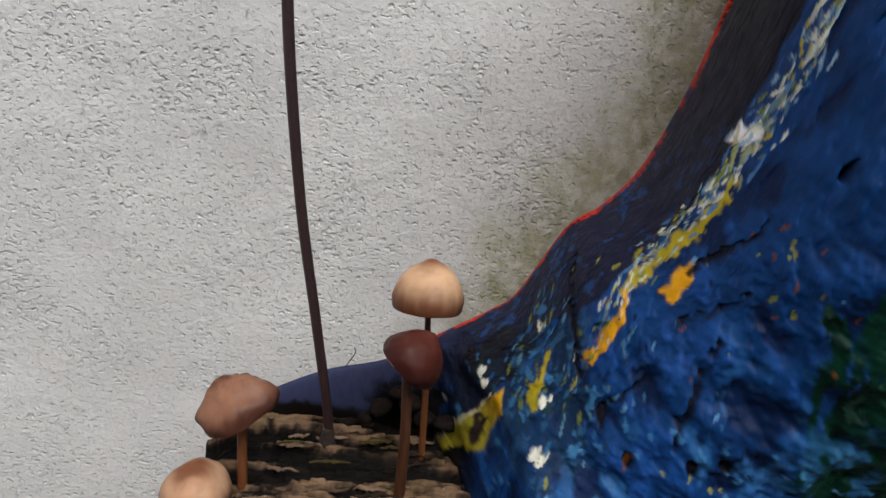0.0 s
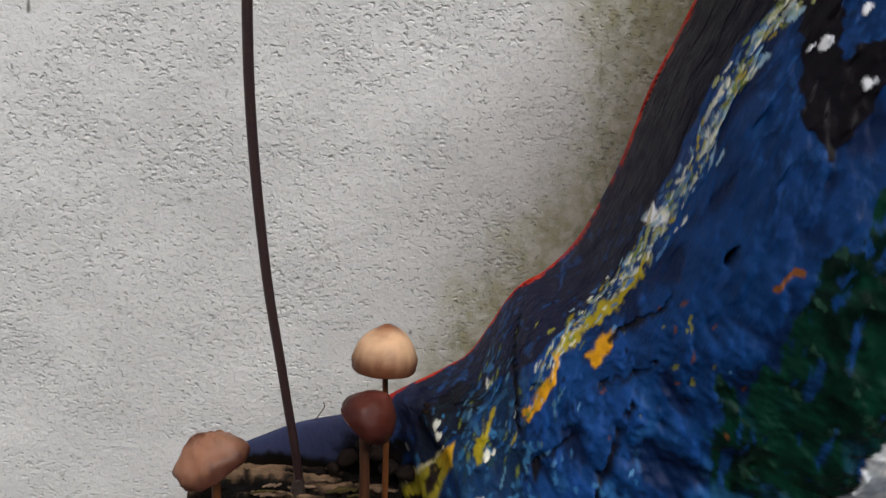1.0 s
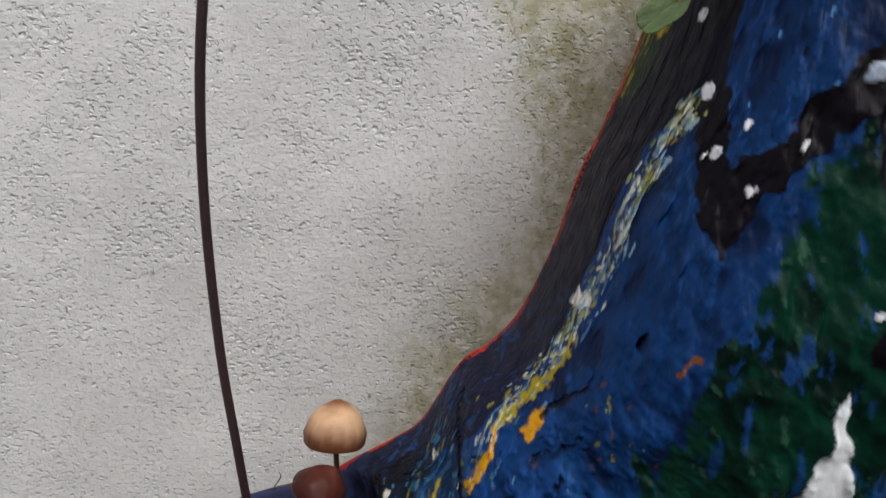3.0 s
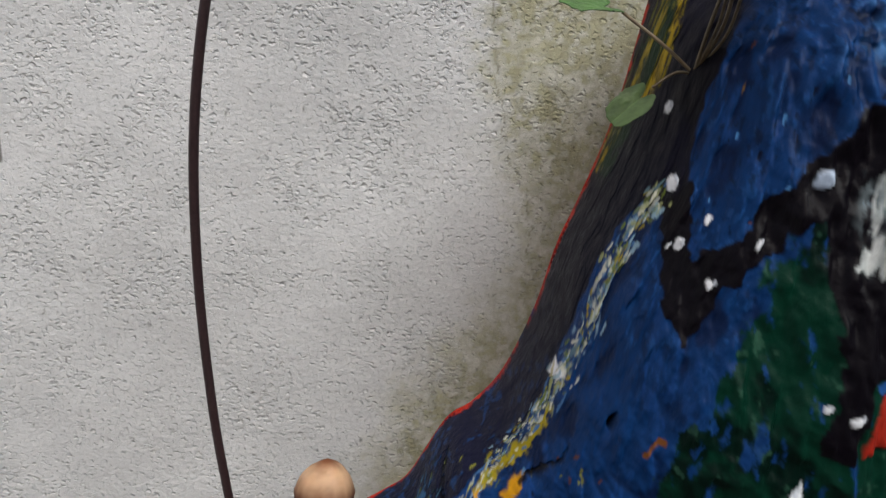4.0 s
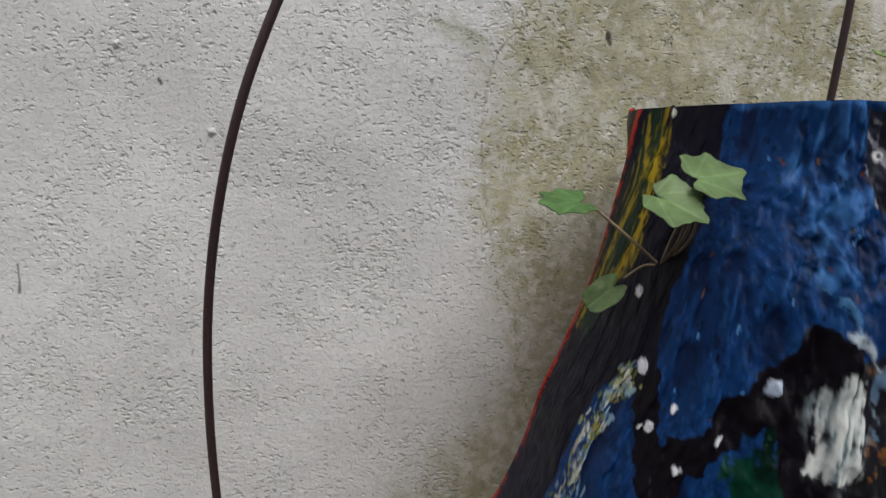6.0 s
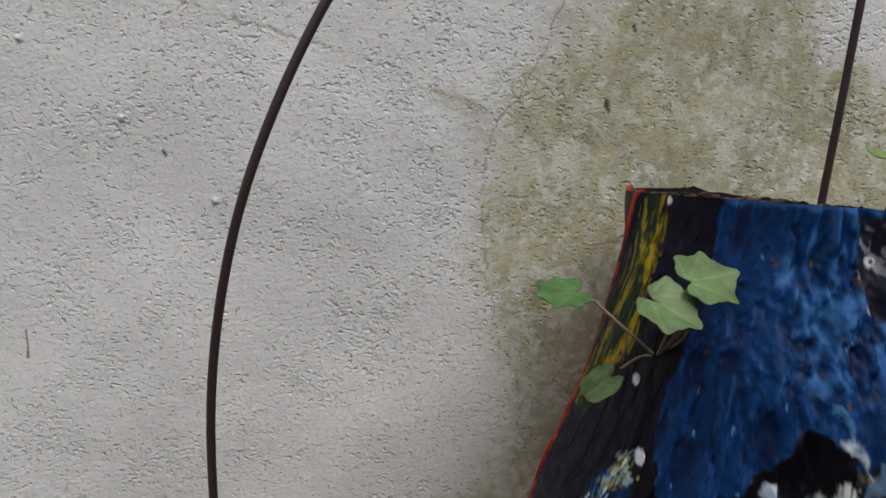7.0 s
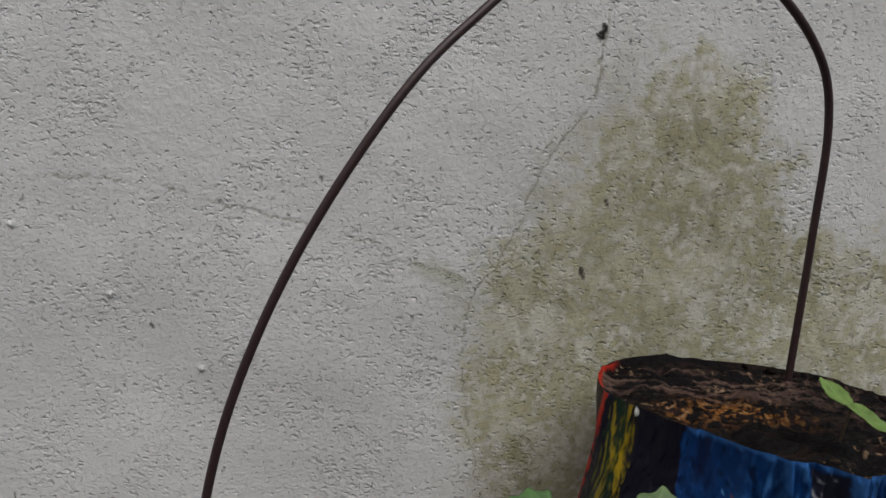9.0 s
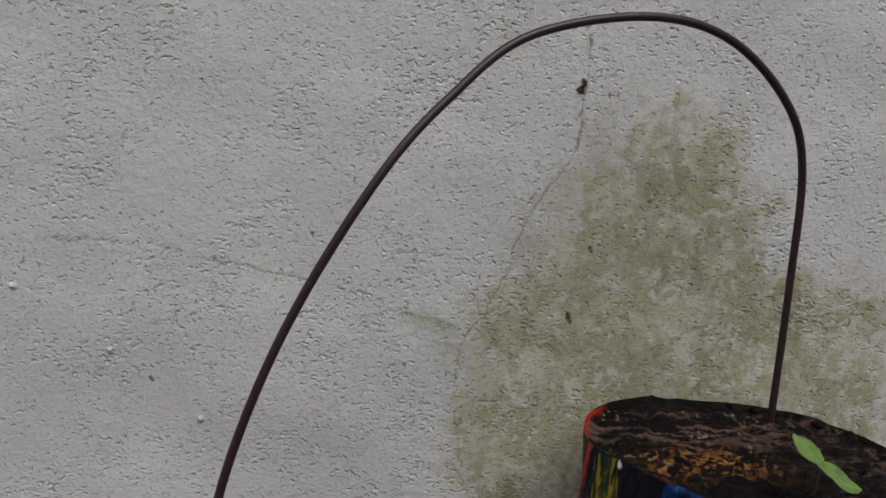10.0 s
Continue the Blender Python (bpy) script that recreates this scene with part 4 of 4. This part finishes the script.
def build_ledge():
    """The rotten, split wood where the branch broke off."""
    xs, ys = np.arange(-0.087, 0.030, 0.00045), np.arange(0.150, 0.254, 0.00045)
    X, Y = np.meshgrid(xs, ys)
    wy = Y + 0.0020 * vnoise(X, Y, 0.03, 61) + 0.05 * X
    splint = vnoise(X * 0.16, wy, 0.0060, 62) + 0.6 * vnoise(X * 0.14, wy, 0.0030, 73) + 0.4 * vnoise(X * 0.16, wy, 0.0016, 74)
    step = np.floor(splint * 2.2 + 0.7 * vnoise(X, Y, 0.014, 66)) / 2.2
    rim = np.minimum(np.minimum(X + 0.087, 0.030 - X), np.minimum(Y - 0.150, 0.260 - Y))
    Z = 0.2868 + 0.0032 * step + 0.0007 * splint + 0.0005 * fbm(X * 0.5, Y, 0.0018, 2, 77) + 0.0016 * vnoise(X, Y, 0.03, 63) - 0.012 * ease(0.014, 0.0, rim)
    gap = ease(0.16, 0.0, np.abs(vnoise(X * 0.15, wy, 0.0085, 69) + 0.4 * vnoise(X * 0.3, wy, 0.004, 75)))
    Z -= 0.0020 * gap
    tone = ease(0.0, 1.1, splint + 0.5 * fbm(X, Y, 0.012, 4, 64) + 0.25 * fbm(X, Y, 0.0020, 2, 70)) * (1 - 0.9 * gap)
    col = np.ones(X.shape + (3,)) * np.array((0.0065, 0.0050, 0.0042))
    lay(col, tone ** 1.2, (0.21, 0.130, 0.078))
    lay(col, 0.5 * ease(0.1, 0.7, fbm(X, Y, 0.02, 3, 65)) * tone, (0.060, 0.044, 0.010))
    part("broken_wood", grid_mesh("broken_wood", np.stack([X, Y, Z], -1), col), WOOD, log, "rotten splintered brown wood of a broken branch")


build_ledge()


def splinter(x, y, z, length, width, turn, tint, seed):
    """A long torn flake of wood lying on the broken face."""
    n = 26
    f = np.linspace(0, 1, n)
    half = width * (np.sin(np.pi * np.clip(f * 1.04, 0, 1)) ** 0.4 + 0.1) * (0.75 + 0.5 * vnoise(f, 0 * f, 0.07, seed))
    mid = 0.25 * width * vnoise(f, 0 * f + 1, 0.3, seed + 1)
    lift = 0.0004 * np.sin(np.pi * f) + 0.0008 * vnoise(f, 0 * f + 2, 0.25, seed + 2)
    across = [(-1, 0), (-0.5, 0.7), (0.1, 1.0), (0.6, 0.6), (1, 0), (0.3, -0.6), (-0.4, -0.6)]
    P = np.array([[((q - 0.5) * length, m + h * s, w + 0.0006 * r) for s, r in across] for q, m, h, w in zip(f, mid, half, lift)])
    P = P @ np.array(Matrix.Rotation(turn, 3, "Z")).T + np.array((x, y, z))
    tone = (0.75 + 0.35 * vnoise(P[..., 0], P[..., 1] * 4, 0.004, seed))[..., None]
    part("splinter", grid_mesh("splinter", P, np.array(tint) * tone, loop=True), WOOD, log)


chips = np.random.default_rng(3)
for k in range(30):
    sx, sy = chips.uniform(-0.062, 0.002), chips.uniform(0.182, 0.238)
    tint = ((0.24, 0.155, 0.100), (0.10, 0.062, 0.040), (0.085, 0.066, 0.022), (0.27, 0.175, 0.120), (0.035, 0.022, 0.015))[k % 5]
    splinter(sx, sy, 0.2882 + chips.uniform(0, 0.0012), chips.uniform(0.005, 0.016), chips.uniform(0.0008, 0.0020), chips.normal(0.05, 0.12), tint, 100 + k)


def crumb(x, y, z, size, seed):
    """A small lump of loose bark on the ragged rim."""
    bm = bmesh.new()
    bmesh.ops.create_icosphere(bm, subdivisions=2, radius=size)
    for v in bm.verts:
        v.co *= 1 + 0.45 * noise.noise(v.co * (1.1 / size) + Vector((seed, 0, 0)))
        v.co.z *= 0.6
    bmesh.ops.translate(bm, verts=bm.verts, vec=(x, y, z))
    part("bark_crumb", bm, BARK, log)


BARK = plain_material("black_bark", (0.004, 0.003, 0.003), (0.014, 0.009, 0.007), 0.9, 500, 0.0008)
BARK.node_tree.nodes["Principled BSDF"].inputs["Specular IOR Level"].default_value = 0.08
for k in range(7):
    ang = 1.25 - 1.05 * k / 6 + chips.uniform(-0.09, 0.09)
    crumb(0.193 + 0.069 * math.cos(ang), 0.250 + 0.064 * math.sin(ang), 0.5855 - 0.0096 * math.sin(ang) - 0.085 * (0.028 + 0.069 * math.cos(ang)), chips.uniform(0.0014, 0.0030), k)

for sx, sy, length, width in ((0.176, 0.215, 0.009, 0.0013), (0.196, 0.262, 0.012, 0.0014), (0.215, 0.258, 0.008, 0.0012), (0.251, 0.266, 0.011, 0.0018), (0.232, 0.291, 0.007, 0.0012),
                              (0.158, 0.268, 0.024, 0.0012), (0.176, 0.275, 0.028, 0.0014), (0.165, 0.256, 0.020, 0.0011), (0.240, 0.240, 0.008, 0.0012)):
    splinter(sx, sy, 0.5858 - 0.126 * (sy - 0.187) - 0.085 * max(sx - 0.165, 0), length, width * 0.7, chips.normal(-0.03, 0.06), ((0.24, 0.16, 0.10), (0.13, 0.080, 0.062))[length > 0.013], 300 + int(sx * 1000))
# clods of black rot round the foot of the branch, and the plug of wood at the foot of the handle
for cx, cy, cz, size in ((-0.0170, 0.2380, 0.2985, 0.0045), (-0.0105, 0.2395, 0.3045, 0.0040), (-0.0055, 0.2400, 0.3000, 0.0052), (-0.0225, 0.2375, 0.2940, 0.0034), (0.0010, 0.2350, 0.2960, 0.0050),
                         (0.0085, 0.2280, 0.3000, 0.0048), (0.0150, 0.2260, 0.3315, 0.0018), (0.0152, 0.2262, 0.3345, 0.0015), (-0.0290, 0.2380, 0.2905, 0.0026)):
    crumb(cx, cy, cz, size, 40 + cx * 1000)
part("plug", grid_mesh("plug", tube([(-0.0372, 0.2285, 0.284), (-0.0370, 0.2282, 0.290), (-0.0368, 0.228, 0.2955)], lambda f: 0.0038 - 0.0018 * f, 14, 14), loop=True), plain_material("damp_brown_wood", (0.014, 0.008, 0.006), (0.050, 0.029, 0.021), 0.8, 420, 0.0012), log, "brown wood swollen round the handle's foot")

# wire handle
WIRE_LINE = [(-0.039, 0.230, 0.270), (-0.0365, 0.228, 0.294), (-0.0412, 0.226, 0.341), (-0.0473, 0.2266, 0.392), (-0.0509, 0.228, 0.455), (-0.0481, 0.2266, 0.514),
             (-0.0381, 0.2260, 0.569), (-0.0229, 0.2298, 0.6145), (-0.0012, 0.2357, 0.659), (0.0288, 0.2433, 0.705), (0.0545, 0.2529, 0.733), (0.0871, 0.2628, 0.7576),
             (0.1375, 0.2722, 0.7668), (0.1776, 0.2807, 0.759), (0.2101, 0.2874, 0.733), (0.2247, 0.2917, 0.702), (0.2263, 0.2913, 0.6445), (0.2237, 0.287, 0.560)]
part("handle", grid_mesh("handle", tube(WIRE_LINE, 0.00182, 16, 260), loop=True), WIRE, log, "bent dark brown wire handle")

fibre = material("dry_fibre", 0.8)
fibre[3].inputs["Base Color"].default_value = (0.03, 0.02, 0.012, 1)
part("root_fibre", grid_mesh("root_fibre", tube([(-0.036, 0.2495, 0.304), (-0.031, 0.249, 0.312), (-0.0285, 0.248, 0.317), (-0.0290, 0.2475, 0.3195)], 0.00022, 6, 20), loop=True), fibre[0], log, "thin dry root fibre")

# ---- mushrooms ----
SKIN = vertex_paint_material("mushroom_skin", 0.48, 0.08, 260, 0.00012, (1, 1, 0.6), 0.18, 0.15)
SKIN.node_tree.nodes["Principled BSDF"].inputs["Subsurface Weight"].default_value = 0.2
SKIN.node_tree.nodes["Principled BSDF"].inputs["Subsurface Radius"].default_value = (0.003, 0.0015, 0.0008)
CAP_TAN = ((0.180, 0.062, 0.026), (0.56, 0.350, 0.210), (0.120, 0.040, 0.018))
CAP_BROWN = ((0.085, 0.021, 0.013), (0.068, 0.015, 0.010), (0.036, 0.008, 0.006))
CAP_PALE = ((0.080, 0.027, 0.015), (0.24, 0.113, 0.068), (0.060, 0.020, 0.013))
GILL = plain_material("dark_gills", (0.05, 0.022, 0.014), (0.10, 0.05, 0.03), 0.8, 300, 0.0002)
# darker copy of the brown stem, with the bark's shade put into its colour
STEM_SHADED = plain_material("shaded_mushroom_stem", (0.032, 0.011, 0.005), (0.095, 0.032, 0.012), 0.5, 300, 0.0001, (1, 1, 0.1), 0.15)
STEM = plain_material("brown_mushroom_stem", (0.075, 0.022, 0.006), (0.17, 0.056, 0.015), 0.5, 300, 0.0001, (1, 1, 0.1), 0.15)


def mushroom(label, base, neck, axis, radius, height, skin, stem_radius, point=1.0, wobble=0.06, seed=0, wrinkle=0.015, stem=None):
    """A bell cap on a bent stem. axis: where the cap's top points to."""
    top = thing("mushroom", label, "mushroom", "mushrooms on the log")
    turn = Vector(axis).to_track_quat("Z", "Y").to_matrix().to_4x4()
    m = np.array(Matrix.Translation(neck) @ turn)
    sides = 48
    a = np.linspace(0, 2 * np.pi, sides, endpoint=False)
    rings = []
    for f in np.linspace(0, 1, 22):
        r = radius * np.sin(f * np.pi / 2) ** point * (1 - 0.07 * ease(0.85, 1.0, f))
        z = height * np.cos(f * np.pi / 2) ** 0.95 - 0.06 * height
        rings.append((r, z))
    rings += [(radius * 0.90, -0.10 * height), (radius * 0.82, 0.05 * height), (radius * 0.35, 0.45 * height), (0.0001, 0.5 * height)]

    def ring_grid(pairs):
        P = []
        for r, z in pairs:
            w = 1 + wobble * (np.sin(a * 3 + seed) + 0.6 * np.sin(a * 5 + 2 * seed) + 0.4 * np.sin(a * 8 + seed)) * (r / radius)
            zz = z + wobble * height * 0.8 * np.sin(a * 2 + seed * 1.7) * (r / radius) ** 2
            P.append(np.stack([r * w * np.cos(a), r * w * np.sin(a), zz, np.ones(sides)], -1) @ m.T)
        return np.array(P)[..., :3]
    cap = ring_grid(rings[:23])
    crease = solid_noise(cap, 0.007, 3, 95 + seed) * wrinkle
    cap = cap + (cap - np.array(neck)) * crease[..., None]
    f = np.linspace(0, 1, 23)[:, None] + 0 * a[None]
    spots = (0.05 + 1.1 * wrinkle) * solid_noise(cap, 0.0042, 4, 90 + seed)
    col = np.ones(f.shape + (3,)) * np.array(skin[0])
    rays = 0.04 * np.sin(a * 17 + seed)[None] + 0.03 * np.sin(a * 29 + 2 * seed)[None]
    # brown apex and rim; the paler mid-dome of light caps also paints their highlight
    lay(col, ease(0.14, 0.52, f + 0.6 * spots), skin[1])
    lay(col, ease(0.52, 0.95, f + 0.6 * spots + 0.5 * rays * f), skin[2])
    col *= (1 + 0.6 * spots)[..., None]
    part("cap", grid_mesh("cap", cap, col, loop=True, flip=True), SKIN, top)
    part("gills", grid_mesh("gills", ring_grid(rings[22:]), loop=True, flip=True), GILL, top, "dark brown gills under the cap")
    inner = np.array(neck) + 0.45 * height * np.array(Vector(axis).normalized())
    mid = (np.array(base) + np.array(neck)) / 2 + np.array((0.0006 * math.sin(seed), 0.001 * math.cos(seed), 0))
    part("stem", grid_mesh("stem", tube([base, mid, neck, inner], lambda f: stem_radius * (1.12 - 0.25 * f), 12, 30), loop=True), stem or STEM, top, "slender reddish-brown stem")


mushroom("small tan bell-capped mushroom growing from the rotten wood", (0.000, 0.222, 0.285), (-0.002, 0.2225, 0.3540), (0.03, 0.30, 1), 0.0131, 0.0176, CAP_TAN, 0.0012, 1.40, 0.018, 1, 0.02)
mushroom("shrivelled dark red-brown mushroom on the rotten wood", (-0.008, 0.203, 0.284), (-0.0078, 0.203, 0.3425), (0.62, 0.12, 0.80), 0.0112, 0.0142, CAP_BROWN, 0.0019, 1.70, 0.03, 2, 0.06, STEM_SHADED)
mushroom("wrinkled pale brown mushroom with a drooping cap", (-0.0635, 0.200, 0.262), (-0.0650, 0.210, 0.3150), (-0.40, 0.12, 0.9), 0.0142, 0.0150, CAP_PALE, 0.0018, 1.75, 0.06, 3, 0.10)
mushroom("pale tan rounded mushroom at the broken branch", (-0.074, 0.198, 0.262), (-0.0775, 0.196, 0.2880), (-0.1, 0.05, 1), 0.0124, 0.0135, ((0.17, 0.065, 0.032), (0.50, 0.29, 0.175), (0.10, 0.034, 0.017)), 0.0018, 1.0, 0.05, 4, 0.03)

# ---- small plants ----
def leaf_material(name, rough):
    m = vertex_paint_material(name, rough, 0.08, 260, 0.00015, (1, 1, 1), 0.18, 0.35)
    b = m.node_tree.nodes["Principled BSDF"]
    b.inputs["Subsurface Weight"].default_value = 0.25
    b.inputs["Subsurface Radius"].default_value = (0.002, 0.003, 0.001)
    return m


LEAF_SKIN = leaf_material("soft_leaf_skin", 0.52)
LEAF, LEAF_DARK, LEAF_LIGHT = (0.105, 0.165, 0.062), (0.066, 0.140, 0.040), (0.140, 0.225, 0.055)
STALK = plain_material("pale_brown_leaf_stalk", (0.11, 0.075, 0.042), (0.20, 0.150, 0.085), 0.55, 400, 0.0001)


def leaf(parent, centre, normal, tip, length, width, tint, lobes=(), notch=0.3, cup=0.15, fold=0.0, seed=0):
    """A cupped leaf with thickness, lobed as given by (angle, reach, breadth in degrees), pointing to tip; the stalk meets it at the notch."""
    n, t = Vector(normal).normalized(), Vector(tip)
    t = (t - n * t.dot(n)).normalized()
    side = n.cross(t)
    a = np.linspace(0, 2 * np.pi, 140, endpoint=False)
    off = lambda deg: (np.degrees(a) - deg + 180) % 360 - 180
    if lobes:
        edge = (0.84 ** 7 + sum((reach * np.exp(-np.abs(off(deg) / broad) ** 2)) ** 7 for deg, reach, broad in lobes)) ** (1 / 7)
    else:
        edge = 1 - 0.10 * np.cos(2 * a) ** 2 * (np.cos(a) > 0)
    edge = edge * (1 - notch * np.exp(-(off(180) / 15) ** 2)) * (1 + 0.015 * np.sin(a * 11 + seed) + 0.012 * np.sin(a * 17 + 2 * seed))
    grids, paints = [], []
    for face in (1, -1):
        P, C = [], []
        for r in np.linspace(1, 0.02, 22):
            u, v = r * edge * np.cos(a), r * edge * np.sin(a)
            vein = np.exp(-(v / 0.05) ** 2)
            for deg, reach, broad in lobes:
                q = math.radians(deg)
                ex, ey = reach * math.cos(q) + 0.55, reach * math.sin(q)
                k = math.hypot(ex, ey)
                across, on = ((u + 0.55) * ey - v * ex) / k, ((u + 0.55) * ex + v * ey) / k
                vein = np.maximum(vein, np.exp(-(across / 0.035) ** 2) * (on > 0))
            blotch = fbm(u + 7 * seed, v, 0.5, 4, 15)
            w = cup * 0.5 * (r * edge) ** 2 + fold * np.abs(v) + 0.05 * np.sin(3 * a + seed) * r ** 2 + 0.025 * blotch - 0.022 * vein * r
            C.append(np.array(tint) * (1 + 0.22 * blotch + 0.45 * vein * (1 - 0.5 * r) - 0.10 * r ** 6)[:, None] * (1.0, 1.0, 1.0))
            P.append(np.array(centre) + (u * length / 2)[:, None] * np.array(t) + (v * width / 2)[:, None] * np.array(side) + (w * length / 2 + face * 0.00016)[:, None] * np.array(n))
        grids.append(np.array(P))
        paints.append(np.array(C))
    P, C = np.concatenate([grids[0][::-1], grids[1]]), np.concatenate([paints[0][::-1], paints[1]])
    return part("leaf", grid_mesh("leaf", P, C, loop=True), LEAF_SKIN, parent)


def stalk(parent, points, radius):
    return part("stalk", grid_mesh("stalk", tube(points, radius, 8, 24), loop=True), STALK, parent)


weed = thing("weed", "small green lobed weed rooted in a crack of the painted log", "plant", "weeds on the log")
ROOT = (0.118, 0.203, 0.534)
FIVE = ((0, 1.05, 30), (62, 1.0, 26), (-62, 1.0, 26), (118, 0.95, 26), (-118, 0.95, 26))
SEVEN = ((0, 1.0, 24), (48, 1.0, 22), (-48, 1.0, 22), (95, 0.98, 24), (-95, 0.98, 24), (138, 0.92, 22), (-138, 0.92, 22))
leaf(weed, (0.1225, 0.185, 0.5700), (0.10, -0.50, 0.86), (0.75, 0.1, 0.25), 0.0245, 0.0245, LEAF, FIVE, 0.5, 0.10, 0.0, 1)
leaf(weed, (0.1088, 0.1800, 0.5618), (-0.05, -0.55, 0.83), (0.55, -0.3, -0.45), 0.0235, 0.0215, LEAF, FIVE, 0.6, 0.05, 0.16, 2)
leaf(weed, (0.085, 0.215, 0.5535), (0.06, -0.28, 0.95), (-0.9, -0.3, 0), 0.0240, 0.0205, LEAF_DARK, SEVEN, 0.5, 0.12, 0.0, 3)
leaf(weed, (0.099, 0.204, 0.5225), (-0.5, -0.75, 0.45), (-0.7, 0.1, -0.7), 0.0180, 0.0120, LEAF, (), 0.55, 0.10, 0.1, 4)
stalk(weed, [ROOT, (0.119, 0.190, 0.548), (0.117, 0.181, 0.562)], 0.0006)
stalk(weed, [ROOT, (0.115, 0.190, 0.548), (0.112, 0.177, 0.559)], 0.0006)
stalk(weed, [ROOT, (0.108, 0.205, 0.542), (0.095, 0.213, 0.552)], 0.0006)
stalk(weed, [ROOT, (0.1215, 0.192, 0.546), (0.121, 0.184, 0.560)], 0.0005)
stalk(weed, [ROOT, (0.117, 0.189, 0.548), (0.1145, 0.180, 0.559)], 0.0005)
stalk(weed, [ROOT, (0.112, 0.203, 0.534), (0.105, 0.203, 0.529)], 0.0005)
leaf(weed, (0.1275, 0.192, 0.534), (0.3, -0.7, 0.6), (0.5, -0.2, -0.7), 0.008, 0.003, LEAF_LIGHT, (), 0.0, 0.1, 0.0, 5)

seedling = thing("seedling", "two-leaved pale green seedling on the sawn top", "plant", "weeds on the log")
leaf(seedling, (0.185, 0.2000, 0.6105), (0.05, -0.15, 1), (0.1, 1, 0.1), 0.019, 0.0080, LEAF_LIGHT, (), 0.1, 0.08, 0.0, 6)
leaf(seedling, (0.186, 0.1830, 0.6095), (0.05, -0.05, 1), (0.1, -1, -0.05), 0.019, 0.0080, LEAF_LIGHT, (), 0.1, 0.08, 0.0, 7)
stalk(seedling, [(0.190, 0.200, 0.590), (0.188, 0.196, 0.60), (0.1855, 0.1915, 0.610)], 0.0004)
